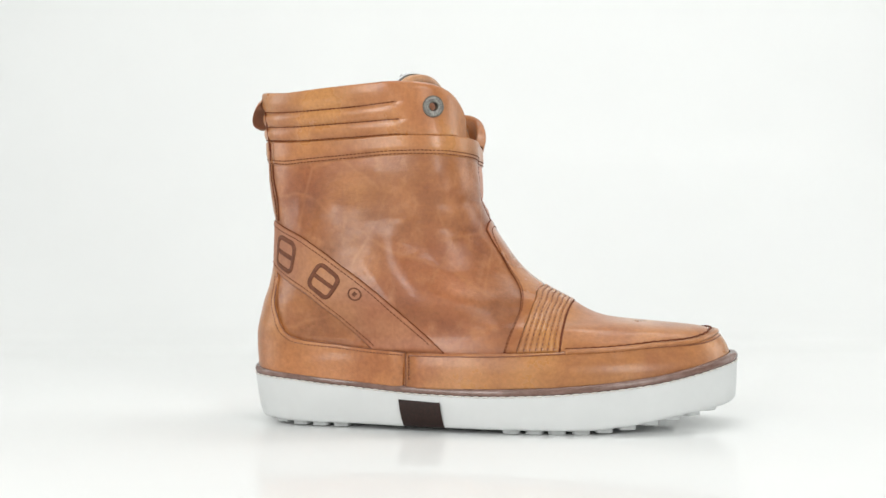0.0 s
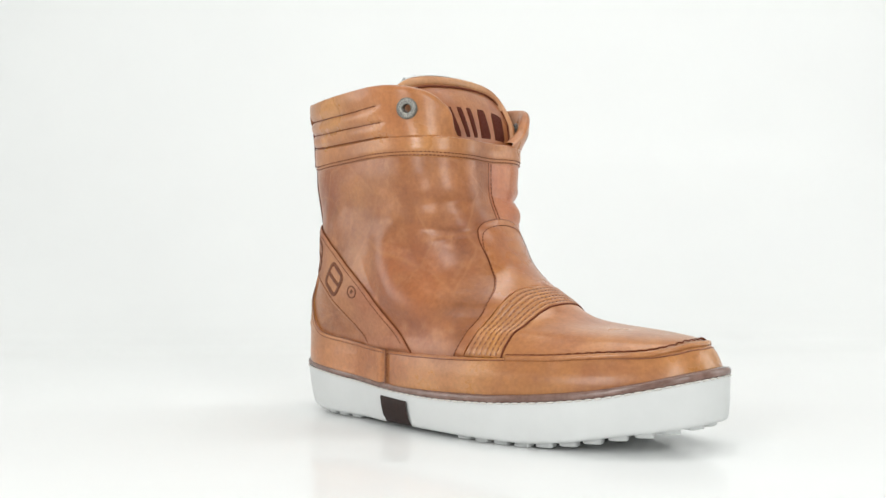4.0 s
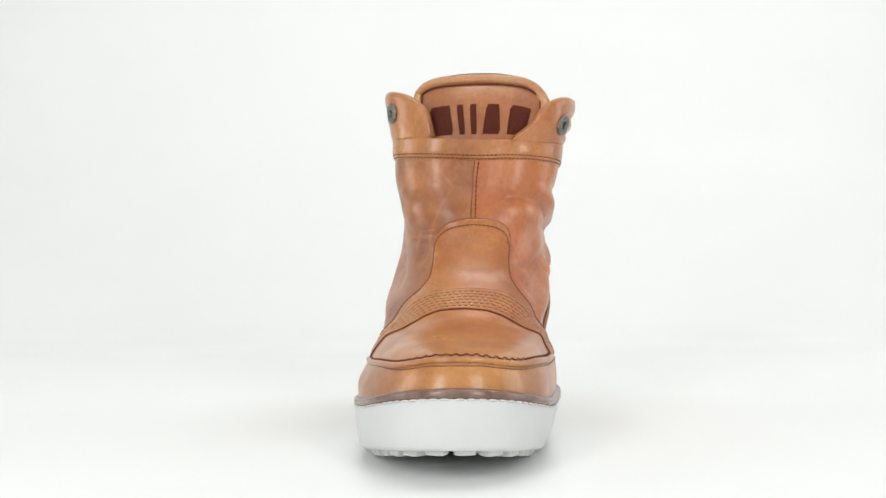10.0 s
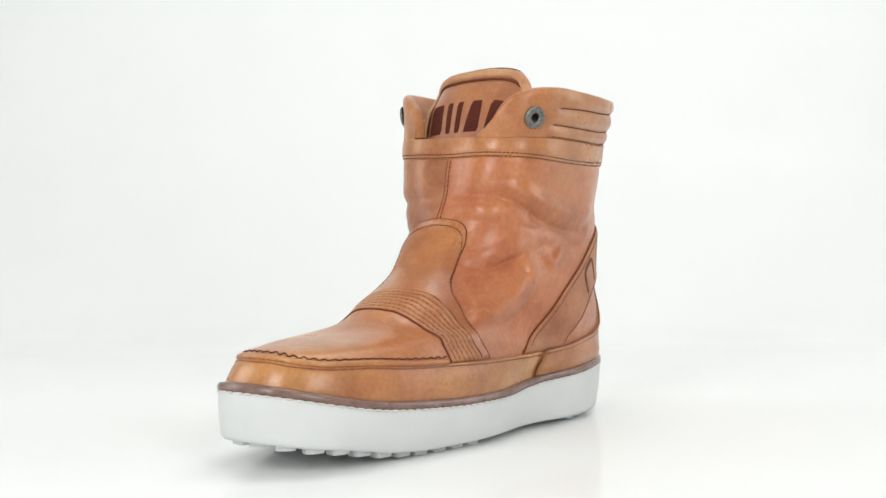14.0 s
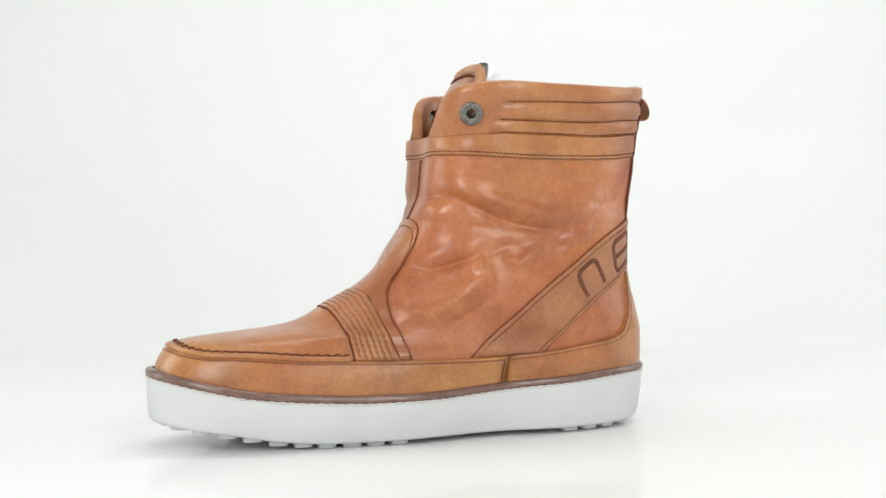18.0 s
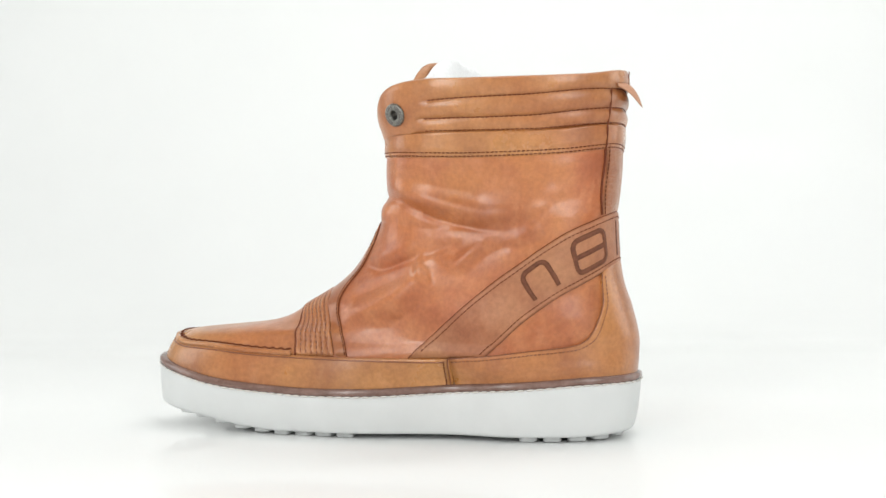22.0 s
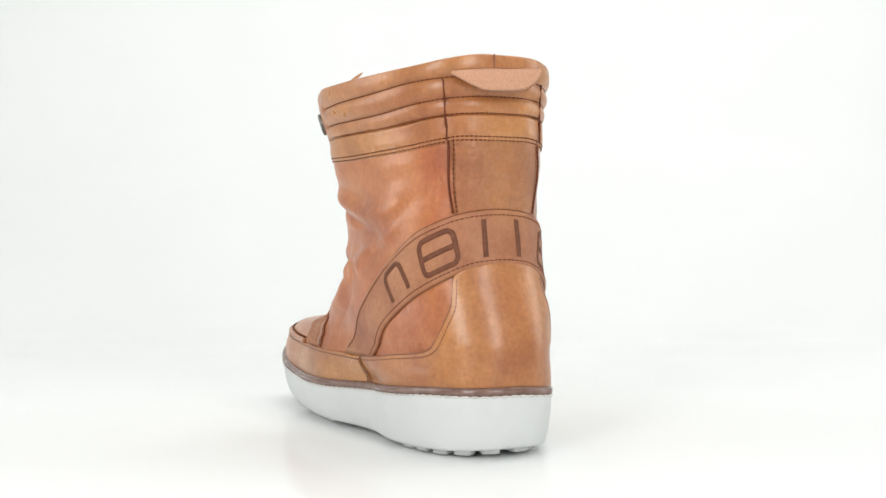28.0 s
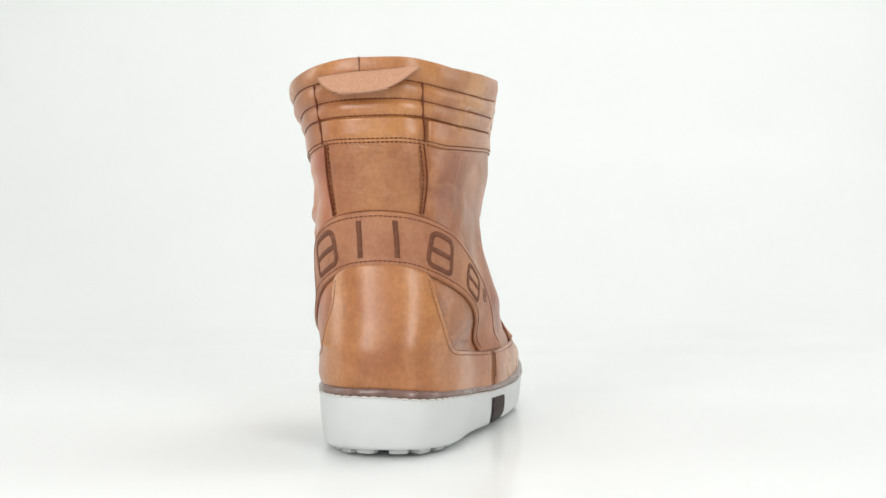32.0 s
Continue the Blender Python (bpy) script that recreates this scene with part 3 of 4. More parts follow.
    welt = ring_part("welt", np.array(rings), WELT, boot, "glossy dark brown welt strip", cap=False)
    t2 = np.linspace(0, 360, 900)
    x2, y2 = outline(t2, np.zeros(len(t2))).T
    xy = outline(t2, 4.25 - trim(x2, y2))
    path = np.concatenate([xy, (sole_line(x2, y2) - 2.5)[:, None]], 1) / 1000
    dashes("stitching", path, 0.0056, 0.0006, PALE, welt)


def upper(boot):
    # quarters of the shaft, and the strip up the back
    for nm, a0, a1, mat, lb in (("quarter", -168, -0.5, QUARTER_A, "brown mottled waxed leather quarter"), ("quarter", -0.5, 168, QUARTER_B, "russet creased leather quarter")):
        th = np.linspace(a0, a1, 210)
        zz = np.concatenate([np.linspace(46, 78, 26), np.linspace(79, 191, 130)])
        T, Z = np.meshgrid(th, zz, indexing="ij")
        # it runs in under the vamp and strap
        under = -5.0 * (1 - fade(raw(T, Z)[..., 0], 56, 74))
        pts = place(T, Z, under).reshape(-1, 3)
        q = part(nm, pts, [f for f in grid_faces(*T.shape) if pts[list(f), 0].max() < 0.076], mat, boot, lb)
        if a0 > -1:
            seam("seam", [(-1.1, 139), (-0.5, 165), (0.1, 189)], 0.1, q, 0.5)
            stitched("stitching", [(0.2, 140), (0.8, 165), (1.3, 189)], 0.25, q, 3.0, 0.4)
    low = [(159.1 + 43 * k / 6, 138 + 3 * math.sin(k / 6 * math.pi)) for k in range(7)]
    high = [(162.3 + 34.9 * k / 6, 186) for k in range(7)]
    strip = panel("back_strip", low, high, 30, 34, 0.7, GRAINED, boot, "grained leather strip up the heel")
    for lo_a, hi_a in ((161.3, 164.5), (199.9, 195)):
        stitched("stitching", [(lo_a, 141), ((lo_a + hi_a) / 2, 162), (hi_a, 184)], 0.9, strip)
    for lo_a, hi_a, r in ((158.6, 161.8, 0.95), (202.4, 197.5, 0.5)):
        seam("seam", [(lo_a, 141), ((lo_a + hi_a) / 2, 162), (hi_a, 186)], 0.4, strip, r, THREAD_AND_SHADE)

    # rand round the foot, with its joint on each side
    n = 41
    th = np.linspace(-JOINT, JOINT, n)
    xr, yr = raw(th, np.full(n, 45.0))[:, :2].T
    top = rand_top(th)
    rand = panel("rand", list(zip(th * turn(-21, 40) / JOINT, sole_line(xr, yr) + 1)), list(zip(th * turn(-21, 56) / JOINT, top)), 160, 14, 1.6, TAN, boot, "tan leather rand round the toe",
                 profile=lambda v: 0.6 * math.sin(v * math.pi))
    rt = list(zip(th, top))
    c = over_form(rt, 300)
    front = [(a, z) for a, z in c if abs(a) < turn(79, 57)]
    cc = np.array(front)
    low = 1.2 * fade(cc[:, 0], -60, -15)
    tube("piping", place(cc[:, 0], cc[:, 1] + 0.8 - low, 1.6), 0.0018, TAN, rand, "raised moccasin seam", k=8)
    seam("seam", [(a, z - 1.6) for a, z in rt], 1.9, rand, 0.5)
    w = np.array([(a, z) for a, z in over_form(rt, 700) if abs(a) < turn(81, 57)])
    run = np.concatenate([[0], np.cumsum(np.linalg.norm(np.diff(place(w[:, 0], w[:, 1]), axis=0), axis=1))]) * 1000
    wave = np.sin(run / 5.6 * 2 * math.pi + 1.2 * np.sin(run / 23)) * (0.3 + 0.2 * np.sin(run / 17)) * np.where(w[:, 0] < 0, fade(w[:, 0], -70, -30) * -0.7 + 1.0, 1.0) * np.clip(np.abs(w[:, 0]) / 16, 0.5, 1)
    tube("stitching", place(w[:, 0], w[:, 1] + 2.8 - 1.4 * fade(w[:, 0], -60, -15) + 1.0 * wave, 1.9), 0.00046, THREAD_AND_SHADE, rand, "dark whip stitching", k=5)
    for sd in (-1, 1):
        seam("seam", [(turn(-19.3, z, sd), z) for z in (37.5 - 3 * (sd < 0), 42, 47, 52, 56)], 1.7, rand, 0.42)
        stitched("stitching", [(turn(-17.0, z, sd), z) for z in (39, 43, 47, 51, 55)], 2.1, rand, 2.2)

    # heel counter
    turns = [a for a, z in both(HEEL_TOP, True)]
    hl = [(a, float(sole_line(*raw(np.array([a]), np.array([45.0]))[0, :2])) + 1) for a in turns]
    heel = panel("heel_counter", hl, both(HEEL_TOP, True), 150, 30, 1.95, HEEL, boot, "finely creased tan leather heel counter")
    for s in (0, 1):
        e = [(360 - a if s else a, z) for a, z in HEEL_TOP[:8]]
        seam("seam", e, 1.5, heel, 0.55)
        stitched("stitching", [(360 - a if s else a, z) for a, z in on_side((-21, 54.4), (-42, 55.6), (-68, 58.3), (-96, 61.6), (-105, 67.5), (-109.5, 77.5), (-111.5, 91)) + [(154, 105)]], 2.0, heel, 2.4, 0.32, SEAM)

    # toe vamp, ribbed strap, instep piece
    lid_low = [(a, float(rand_top(a)) + 0.3) for a, z in
               [(turn(77, 57), 0), (70, 0), (58, 0), (45, 0), (31, 0), (16, 0), (0, 0)]]
    panel("toe_vamp", both(lid_low), both(STRAP_FRONT), 130, 80, 1.0, TOE, boot, "smooth polished tan leather toe", drop=-0.5, spatial=False, relax=110)
    strap = panel("strap", both(STRAP_FRONT), both(STRAP_REAR), 150, 44, 1.9, TAN, boot, "tan leather strap with six stitched ribs",
                  profile=lambda v: -0.7 * (0.5 + 0.5 * math.cos(v * 2 * math.pi * 7)) ** 2)
    sf, sr = over_form(both(STRAP_FRONT), 80), over_form(both(STRAP_REAR), 80)
    for k in range(1, 7):
        v = k / 7
        stitched("stitching", between(sf, sr, v), 1.5, strap, 3.6, 0.36, SEAM, 0.62)
    # shade of the gap before the strap, laid on as a dark line
    seam("seam", both(STRAP_FRONT), 1.1, strap, 0.9, THREAD_AND_SHADE)
    plug = panel("instep_piece", both(PLUG_IN), both(PLUG_OUT), 150, 40, 1.3, INSTEP, boot, "smooth chestnut tan leather instep piece")
    seam("seam", both(PLUG_OUT), 0.4, plug, 0.6, THREAD_AND_SHADE)
    mid = between(over_form(both(PLUG_IN), 90), over_form(both(PLUG_OUT), 90), 0.90)
    stitched("stitching", list(mid), 1.4, plug, 2.6, 0.36)

    # band round the heel
    band = panel("heel_band", both(BAND_LOW, True), both(BAND_UP, True), 200, 24, 1.9, BANDL, boot, "matt tan leather band sweeping round the heel")
    lo, hi = over_form(both(BAND_LOW, True), 200), over_form(both(BAND_UP, True), 200)
    for v in (0.09, 0.91):
        stitched("stitching", between(lo, hi, v)[2:-2:3], 2.0, band, 2.8, 0.32)
    # shadow lines at the band's edges, drawn as dark tubes
    seam("seam", both(BAND_LOW, True), 0.6, band, 0.6)
    seam("seam", both(BAND_UP, True), 0.6, band, 0.55, THREAD_AND_SHADE)
    marks(band, lo, hi)


def marks(band, lo, hi):
    """The printed brand mark on the band, as plain rounded shapes."""
    def strip_points(path, width):
        # path in (mm along the band from its middle, share of its height)
        mid = (lo + hi) / 2
        p = place(mid[:, 0], mid[:, 1], 2.0) * 1000
        s = np.concatenate([[0], np.cumsum(np.linalg.norm(np.diff(p, axis=0), axis=1))])
        s -= s[len(s) // 2]
        path = np.array(path, float)
        d = np.gradient(path, axis=0) * (1, 31)
        d /= np.maximum(np.linalg.norm(d, axis=1, keepdims=True), 1e-9)
        nrm = np.stack([-d[:, 1], d[:, 0]], -1) * (1, 1 / 31)
        out = []
        for w, off in ((-0.5, 1.7), (-0.5, 2.12), (0.5, 2.12), (0.5, 1.7)):
            q = path + nrm * w * width
            square = np.interp(q[:, 0], [-70, -45, 45, 68], [-0.2, 0, 0, 0.2])
            i = np.interp(q[:, 0] + square * (q[:, 1] - 0.5) * 31, s, np.arange(len(s)))
            a = [np.interp(i, np.arange(len(s)), arr[:, j]) for arr in (lo, hi) for j in (0, 1)]
            v = np.clip(q[:, 1], 0.05, 0.95)
            out.append(place(a[0] * (1 - v) + a[2] * v, a[1] * (1 - v) + a[3] * v, off))
        return np.stack(out, 1)

    def rounded(cx, w, y0, y1, open_low=False):
        pts = []
        r, h = 4.0, 31.0
        for qx, qy, a0 in ((1, y1, 0), (-1, y1, 90), (-1, y0, 180), (1, y0, 270)):
            if open_low and a0 >= 180:
                continue
            for k in range(6):
                a = math.radians(a0 + 90 * k / 5)
                ox = cx + qx * (w / 2 - r)
                oy = qy + (-r / h if qy == y1 else r / h)
                pts.append((ox + r * math.cos(a), oy + r / h * math.sin(a)))
        if open_low:
            pts = [(cx + w / 2, y0)] + pts + [(cx - w / 2, y0)]
        else:
            pts.append(pts[0])
        fine = []
        for a, b in zip(pts, pts[1:]):
            for k in range(3):
                fine.append((a[0] + (b[0] - a[0]) * k / 3, a[1] + (b[1] - a[1]) * k / 3))
        return fine + [pts[-1]]

    def bar(x0, y0, x1, y1, n=8):
        return [(x0 + (x1 - x0) * k / n, y0 + (y1 - y0) * k / n) for k in range(n + 1)]

    shapes = [("arch_mark", [rounded(-75, 17, 0.2, 0.8, True)]),
              ("ring_mark", [rounded(-39, 23, 0.2, 0.8), bar(-49, 0.5, -29, 0.5)]),
              ("bar_mark", [bar(-10.5, 0.16, -10.5, 0.84)]), ("bar_mark", [bar(10.5, 0.16, 10.5, 0.84)]),
              ("ring_mark", [rounded(39.8, 18, 0.2, 0.8), bar(31.8, 0.5, 47.8, 0.5)]),
              ("ring_mark", [rounded(77.5, 18, 0.20, 0.77), bar(69.5, 0.485, 85.5, 0.485)]),
              ("dot_mark", [rounded(99.5, 8.0, 0.53, 0.79), bar(98.3, 0.66, 100.7, 0.66)])]
    for nm, paths in shapes:
        verts, faces = [], []
        for p in paths:
            g = strip_points(p, 3.0 if nm != "dot_mark" else 1.0 if len(p) > 12 else 2.8)
            faces += grid_faces(g.shape[0], 4, False, len(verts))
            verts += list(g.reshape(-1, 3))
        part(nm, verts, faces, PRINT, band, "burnt brown printed shape")


# lines round the collar: angle, height (mm)
RIM = [(73.6, 220), (97, 219.4), (120.8, 219.8), (145.6, 221.5), (166.6, 225.3), (179.8, 227.6), (186.4, 227.6), (206.8, 225), (217.8, 223.8), (245.4, 225.2), (279.9, 227)]
LINE_1 = [(72.7, 208), (99.3, 209), (121.8, 210), (148.3, 213.5), (166.7, 215), (179.8, 216), (186.4, 215.5), (212, 212), (223.2, 211.5), (244.3, 212), (278.3, 215)]
LINE_2 = [(77.2, 198), (103.5, 198), (124.1, 198.5), (148.6, 202), (166.9, 204), (179.8, 205), (186.3, 205), (212.4, 202.5), (222.1, 202), (242.8, 202.5), (275.6, 204)]
LINE_3 = [(81.1, 190), (106.6, 190), (125.9, 190), (151, 193), (168.7, 194.5), (180, 195), (186.5, 195), (212.9, 192.5), (220.2, 192), (239.7, 192.5), (269, 194)]
HEM = [(-160.8, 180.5), (-148.4, 179), (-140, 179.5), (-121.1, 181), (-95.4, 183), (-65.5, 182.6), (-25.1, 181), (-4, 180.3), (10.6, 180), (40.5, 179), (66.1, 178), (88.6, 177), (107.8, 176.5), (126.3, 177), (143.7, 178.5), (153.3, 180), (169.9, 182), (180, 182), (186.1, 182), (199.2, 180.5)]
HEM_TOP = [(-159.8, 193.7), (-147.1, 192.5), (-139.8, 192), (-120.3, 192.5), (-91, 194), (-62.6, 193.6), (-23.5, 192.5), (-3.5, 191.3), (10.3, 190.5), (39.1, 190), (63.9, 190), (85.9, 190), (106.6, 190), (125.9, 190), (143.7, 191.5), (151, 193), (168.7, 194.5), (180, 195), (186.5, 195), (200.2, 193.7)]


def collar(boot):
    hem = panel("collar_band", [(a, z - 2.0) for a, z in HEM], HEM_TOP, 200, 14, 1.9, TAN, boot, "tan leather band under the padded collar", drop=-2.5, profile=lambda v: -1.35 * max(0.0, 1 - v * 2.6))
    for dz, o in ((-0.9, 0.95), (1.1, 1.45)):
        stitched("stitching", [(a, z + dz) for a, z in HEM], o, hem, 2.6, 0.36)
    for aa in (161.6, 198.2):
        seam("seam", [(aa - 0.4, 181), (aa, 187), (aa, 193)], 1.9, hem, 0.65, THREAD_AND_SHADE)
    # padded collar in one piece: rolls round the back, a flat flap with an eyelet at either end
    edge_b = [(14.4, 190.5), (16.2, 198), (18.1, 204), (22.8, 210.5), (34.7, 216), (44.2, 218), (59.2, 219.4)]
    edge_a = [(293.6, 226.2), (304.6, 224.4), (315, 221.5), (325.3, 216), (332.4, 208), (333.3, 194)]
    top = edge_b + RIM + edge_a
    a = np.concatenate([np.linspace(14.9, 72.9, 60), np.linspace(72.9, 277.6, 171)[1:], np.linspace(277.6, 334.3, 50)[1:]])
    zt = pchip([p[0] for p in top], [p[1] for p in top], a)
    z0 = np.interp(a, [14.9, 72.9, 277.6, 334.3], [187, 187, 190, 190])
    lines = [pchip([p[0] for p in ln], [p[1] for p in ln], np.clip(a, 72.9, 277.6)) for ln in (LINE_3, LINE_2, LINE_1)]
    rolled = np.clip((a - 70.9) / 6, 0, 1) * np.clip((279.6 - a) / 7, 0, 1)
    v = np.linspace(0, 1, 64)
    zz = z0[:, None] + (zt - z0)[:, None] * v
    off = np.full(zz.shape, 0.0)
    levels = lines + [zt + 0.01]
    for lo_z, hi_z in zip([z0 - 4] + lines, levels):
        f = np.clip((zz - lo_z[:, None]) / np.maximum(hi_z - lo_z, 0.1)[:, None], 0, 1)
        inside_roll = (zz >= lo_z[:, None]) & (zz < hi_z[:, None])
        shape = np.sin(f * math.pi) ** 0.7
        if hi_z is levels[-1]:
            shape = np.where(f > 0.5, 1 - 0.45 * np.clip(2 * f - 1, 0, 1) ** 2, shape)
        off = np.where(inside_roll, 2.3 * shape, off)
    flat = np.clip((zt[:, None] - zz) / 3.5, 0, 1) ** 0.5 * 1.9
    off = off * rolled[:, None] + flat * (1 - rolled[:, None]) + 0.25
    # the outer flap is tucked in towards the tongue
    tuck = 4.5 * (1 - fade(a, 294, 334))
    off = off - tuck[:, None]
    off = np.where(zz < lines[0][:, None] - 0.3, -0.8, off)
    pts = [place(a, zz[:, k], off[:, k]) for k in range(len(v))]
    for dz, o in ((0.5, -1.0), (0.2, -2.6), (-1.4, -4.0), (-5.0, -4.6)) + tuple((-d, -4.8) for d in range(8, 27)):
        pts.append(place(a, np.maximum(zt + dz * np.clip((zt - z0) / 30, 0.05, 1), z0), o - tuck))
    pts = np.stack(pts, 1)
    holes = [place(np.array([h]), np.array([hz]), -1.5)[0] for h, hz in ((turn(7.2, 201.6), 201.6), (-62.2, 211.5))]
    flat_pts = pts.reshape(-1, 3)
    faces = [f for f in grid_faces(*pts.shape[:2]) if min(np.linalg.norm(flat_pts[list(f)].mean(axis=0) - h) for h in holes) > 0.0056]
    body = part("collar", flat_pts, faces, TAN, boot, "padded tan leather collar with stitched rolls")
    for ln, o in ((LINE_1, 0.45), (LINE_2, 0.45), ([(a, z + 1.0) for a, z in LINE_3], 1.0)):
        seam("seam", ln, o, body, 0.5)
        stitched("stitching", ln, o + 0.3, body, 2.8, 0.4)
    mid_back = float(angles(np.array([[-123.5, 29.0, 222.0]]))[0]) % 360
    seam("seam", [(mid_back, 217), (mid_back, 224), (mid_back, 228)], 2.6, body, 0.5)
    for aa in (161.3, 198.1):
        seam("seam", [(aa, 188), (aa, 200), (aa, 214)], 2.2, body, 0.7, THREAD_AND_SHADE)
    eyelet(body, turn(7.2, 201.6), 201.6)
    eyelet(body, turn(7.2, 201.6), 201.6, True)
    eyelet(body, -62.2, 211.5)
    # fleece inside
    th = np.linspace(78, 284, 150)
    rim = pchip([p[0] for p in top], [p[1] for p in top], th) - np.interp(th, [78, 89, 262, 284], [4, 0, 0, 18])
    g = np.stack([place(th, np.maximum(rim - d, 120), o, False) for d, o in ((3, -4.6), (2, -7), (6, -9.5), (20, -10), (40, -10), (75, -10))], 1)
    grid_part("lining", g, FUR, boot, "white fleece lining")
    # pull tab sewn across the back
    a, r = np.linspace(-1, 1, 33), np.linspace(0, 1, 9)
    A, R = np.meshgrid(a, r, indexing="ij")
    skew = np.where(A < -0.12, (A + 0.12) / 0.88, (A + 0.12) / 1.12)
    ln = 14.2 * np.clip(1 - skew ** 2, 0, 1) ** 0.8 + 0.8
    ends = angles(np.array([[-119.0, 52.0, 217.5], [-119.0, -2.6, 217.5]])) % 360
    base = np.array([place(ends[0] + (ends[1] - ends[0]) * (0.5 + 0.5 * v), 217.5, 2.8) for v in a])
    x0 = base[:, 0][:, None] * 1000
    z0 = 219.4 + 2.6 * A
    bend = R * ln
    x = x0 - bend * 0.66 + 0.012 * bend ** 2
    z = z0 + 1.0 - bend * 0.36 - 0.030 * bend ** 2
    y = base[:, 1][:, None] * 1000 + 0 * R
    top = np.stack([x, y, z], -1) / 1000
    low = top - np.array([0.0006, 0, 0.0019])
    ns, nt = top.shape[:2]
    verts = list(top.reshape(-1, 3)) + list(low.reshape(-1, 3))
    faces = grid_faces(ns, nt) + grid_faces(ns, nt, False, ns * nt)
    ring = [i * nt for i in range(ns)] + [(ns - 1) * nt + k for k in range(1, nt)] + [i * nt + nt - 1 for i in range(ns - 2, -1, -1)] + [k for k in range(nt - 2, 0, -1)]
    for p, q in zip(ring, ring[1:] + ring[:1]):
        faces.append((p, q, q + ns * nt, p + ns * nt))
    part("pull_tab", verts, faces, SUEDE, boot, "raw suede pull tab at the heel")


def eyelet(parent, ang, z, inner=False):
    off = -5.0 if inner else 2.4
    p = place(np.array([ang]), np.array([z]), off)[0]
    e = place(np.array([ang - 1.5, ang + 1.5, ang, ang]), np.array([z, z, z - 1.5, z + 1.5]), off)
    u, v = e[1] - e[0], e[3] - e[2]
    u /= np.linalg.norm(u)
    n = np.cross(u, v)
    n /= np.linalg.norm(n)
    if inner:
        n, u = -n, -u
    v = np.cross(n, u)
    ang36 = np.arange(28) / 28 * 2 * math.pi
    prof = [(6.9, -0.6), (6.9, 0.5), (6.4, 1.0), (5.4, 1.15), (4.2, 0.95), (3.3, 1.1), (2.8, 0.8), (2.6, -0.5), (2.5, -4.0)]
    rows = np.array([[p + (u * math.cos(a) + v * math.sin(a)) * r / 1000 + n * h / 1000 for a in ang36] for r, h in prof])
    ring = ring_part("eyelet", rows, METAL, parent, "aged nickel eyelet ring", cap=False)
    # worn engraving round the ring, as plain bars
    verts, faces = [], []
    for k in range(22):
        if k in (5, 11, 16):
            continue
        base, a = len(verts), k / 22 * 2 * math.pi
        for r, da in ((4.4, -0.07), (4.4, 0.07), (5.9, 0.06), (5.9, -0.06)):
            verts.append(p + (u * math.cos(a + da) + v * math.sin(a + da)) * r / 1000 + n * (1.12 if r > 5 else 1.06) / 1000)
        faces.append((base, base + 1, base + 2, base + 3))
    part("engraving", verts, faces, HOLE, ring)


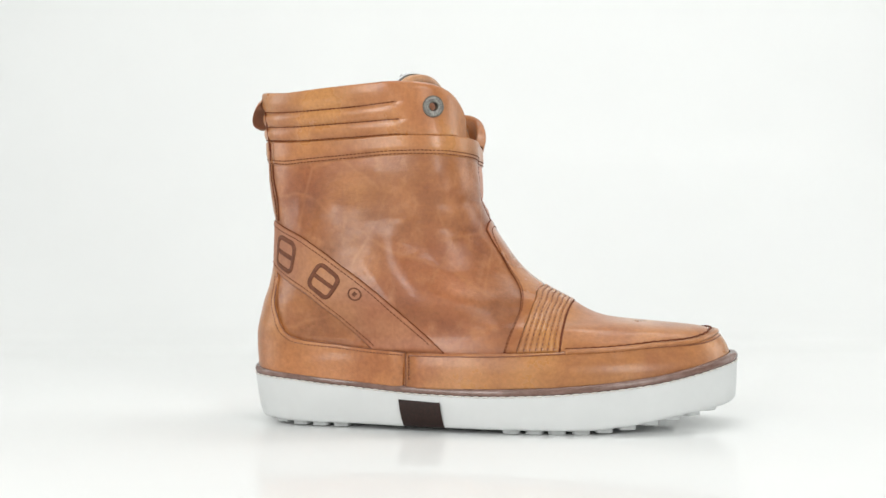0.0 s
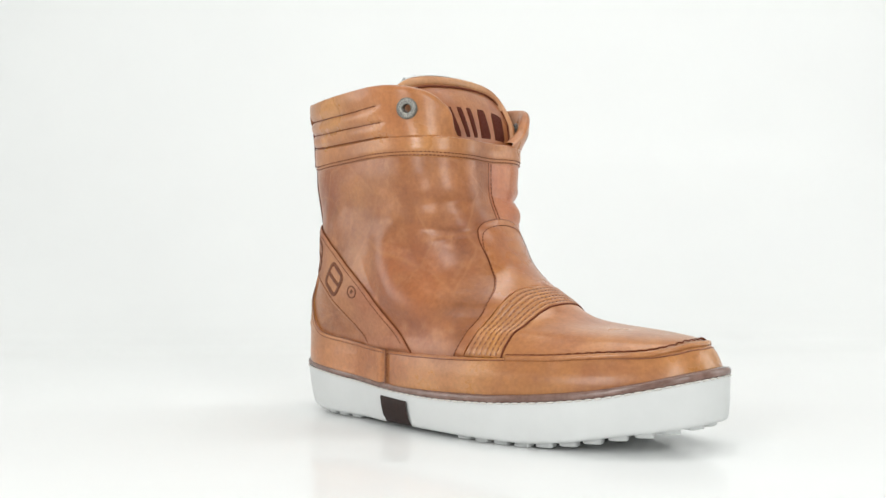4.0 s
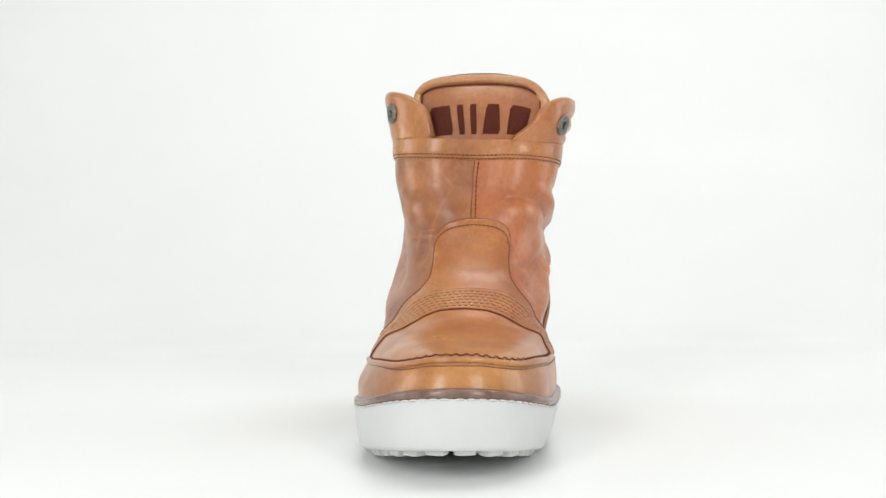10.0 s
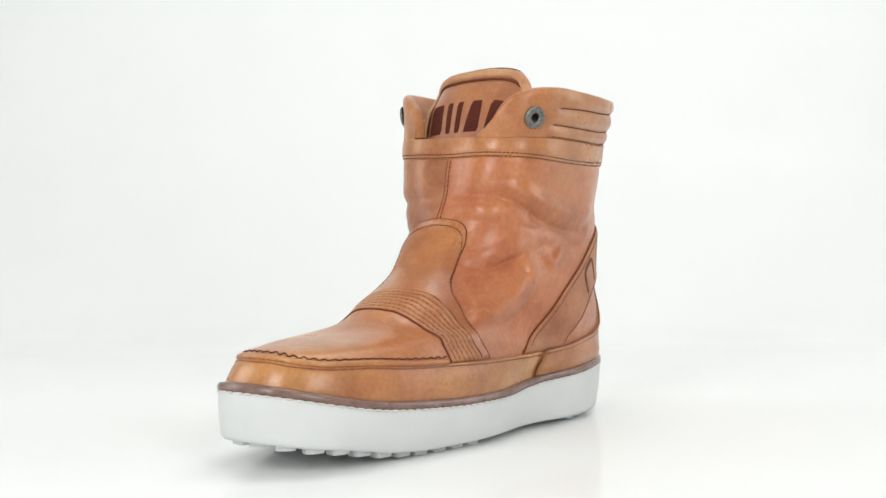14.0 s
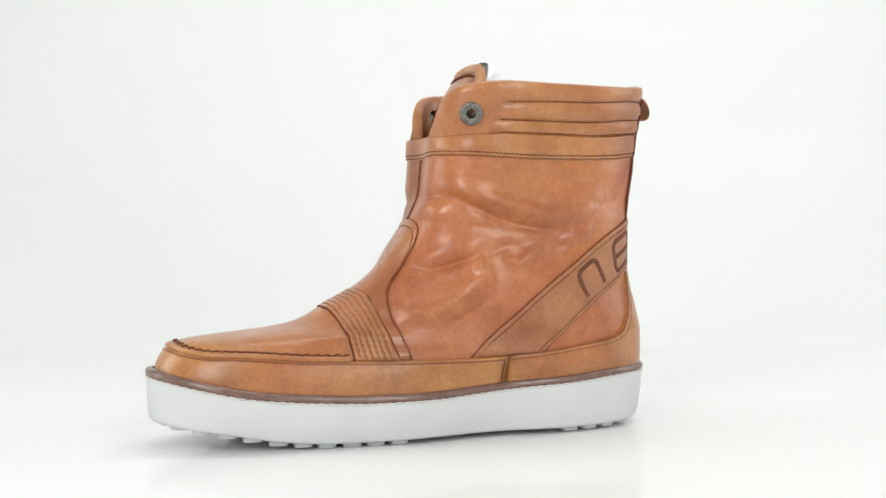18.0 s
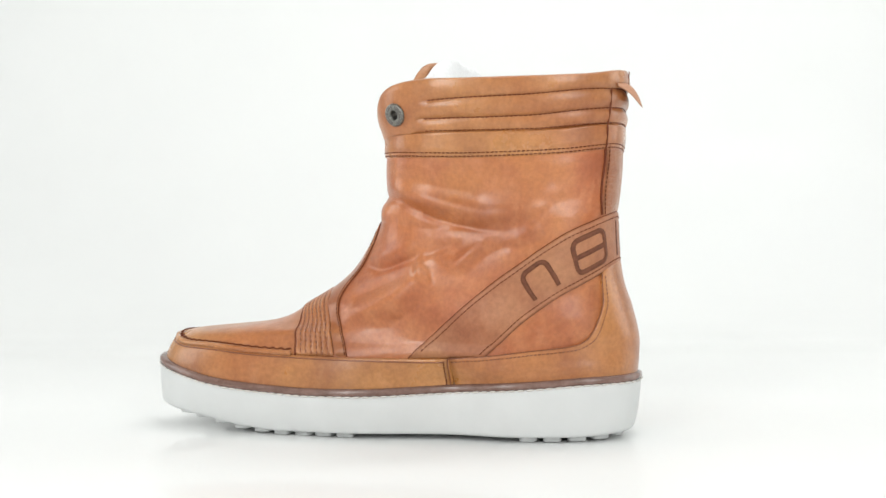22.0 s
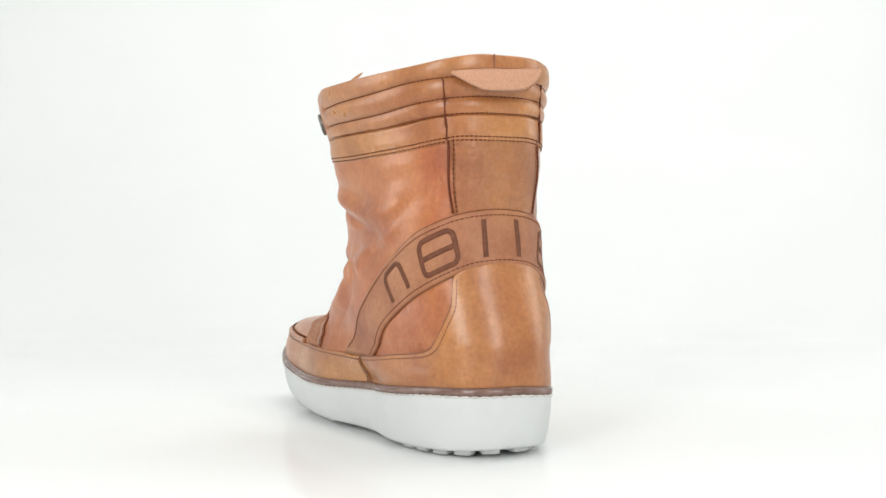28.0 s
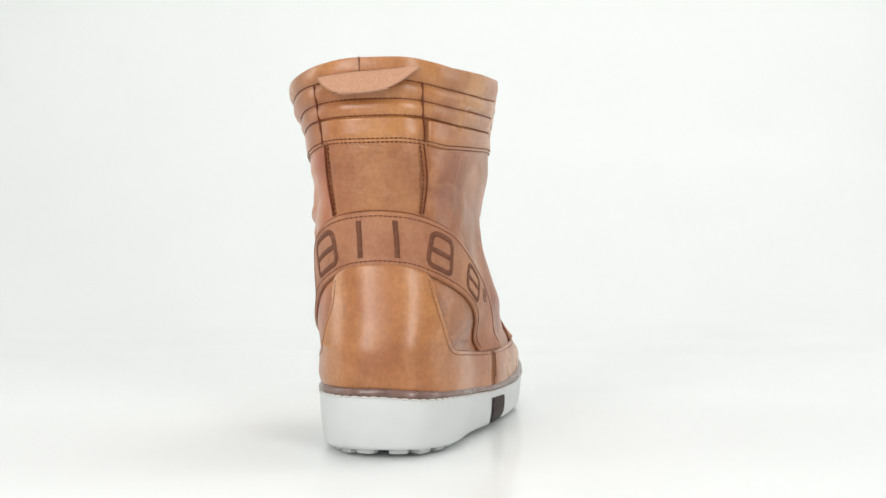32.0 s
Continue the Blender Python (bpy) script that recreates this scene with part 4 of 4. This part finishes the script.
def tongue(boot):
    """Broad padded tongue, leather in front and fleece behind."""
    def body(s, t, off):
        # s across, -1 to 1; t up, 0 to 1
        cap = 236.2 - np.where(s < 0, 2.0, 6.0) * s ** 2 - np.where(s < 0, 0.0, 7.0) * s ** 6 - 9.0 * np.abs(s) ** 9
        z = 176 + (cap - 176) * t
        y = 26.0 + (31 + 13 * np.clip(t * 1.5, 0, 1)) * s
        x = pchip([176, 190, 205, 218, 228, 238], [16, 13.5, 9.5, 4.5, -2, -14], z) - (13 * np.abs(s) ** 2.2 + 10 * np.abs(s) ** 6) * np.where(s < 0, 1.15, 0.35) * np.clip((z - 176) / 46, 0.3, 1)
        return np.stack([x + off, y, z + 0.25 * off], -1) / 1000

    s = np.linspace(-1, 1, 49)
    t = np.linspace(0, 1, 30)
    S2, T2 = np.meshgrid(s, t, indexing="ij")
    main = grid_part("tongue", body(S2 * 0.965, T2 * 0.975, 0.0), TONGUE, boot, "padded tan leather tongue with dark marks")
    # rolled border
    path_s = np.concatenate([np.full(20, -1.0), np.linspace(-1, 1, 60), np.full(20, 1.0)])
    path_t = np.concatenate([np.linspace(0.3, 0.985, 20), np.full(60, 1.0), np.linspace(0.985, 0.3, 20)])
    tube("border", body(path_s * 0.96, path_t * 0.965, 0.2), 0.0035, EDGE, main, "rolled leather border", k=10)
    k = 0.9
    # dark line for the shaded gap under the rolled border
    tube("seam", body(path_s * k, path_t * 0.9, 0.7), 0.0007, THREAD_AND_SHADE, main, k=5)
    rng = np.random.default_rng(5)
    fl = []
    for j in range(30):
        f = T2[0, j]
        o = -4.5 - 23.0 * math.sin(math.pi * min(1, f * 0.6 + 0.14)) ** 0.8 * (1 - 0.75 * max(0.0, f - 0.75) ** 2 * 16)
        q = body(S2[:, j] * 0.97, np.full(49, f * 0.97), -0.5 + (o + 0.5) * (1 - np.abs(S2[:, j]) ** 8))
        q[:, 2] += 0.0068 * f ** 3 * (1 - 0.8 * np.abs(S2[:, j]) ** 6)
        fl.append(q + rng.normal(0, 0.0004, q.shape))
    last = body(S2[:, 0] * 0.95, np.full(49, 1.0), np.full(49, -3.0))
    last[:, 2] += 0.0038 * (1 - np.abs(S2[:, 0]) ** 3)
    grid_part("fleece", np.stack(fl + [last], 1), FUR, main, "white fleece on the back of the tongue")
    # brand mark as plain blocks
    def block(s0, s1, t0, t1, lean=0.0):
        a, b = np.meshgrid(np.linspace(0, 1, 8), np.linspace(0, 1, 6), indexing="ij")
        ss = s0 + (s1 - s0) * a
        ss = ss + lean * (0.5 - a) * b
        tt = t0 + (t1 - t0) * b
        edge = np.where((a == 0) | (a == 1) | (b == 0) | (b == 1), -0.3, 0.7)
        grid_part("block_mark", body(ss, tt, edge), EMBROID, main, "dark brown embroidered block")

    for s0, s1, lean in ((-0.99, -0.85, 0), (-0.79, -0.44, 0), (-0.36, -0.25, 0), (-0.16, -0.05, 0), (0.02, 0.37, 0.16), (0.44, 0.78, 0)):
        block(s0, s1, 0.30, 0.69, lean)


def build_boot():
    boot = tagged(new("boot"), "tan leather ankle boot with a thick white rubber sole", "boot")
    sole(boot)
    upper(boot)
    collar(boot)
    tongue(boot)
    return boot


boot = build_boot()


# ---- the turntable's turn: seconds, degrees ----
TURN = [(0, -7.2), (1, -15.6), (2, -23.9), (3, -32.2), (4, -40.4), (5, -48.8), (6, -57.4), (7, -66.2), (8, -75.3), (9, -84.4), (10, -93.5), (11, -102.6), (12, -111.6), (13, -120.4), (14, -128.9), (15, -137.1), (16, -145.2), (17, -153.2), (18, -161.3), (19, -169.4), (20, -177.7), (21, -185.9), (22, -194.1), (23, -202.3), (24, -210.5), (25, -218.7), (26, -226.9), (27, -235.3), (28, -243.7), (29, -252.0), (30, -260.4), (31, -268.9), (32, -277.4)]


def motions():
    walk(boot, [(t, pose(0, 0, -0.0056, 0, 0, a)) for t, a in TURN])


motions()
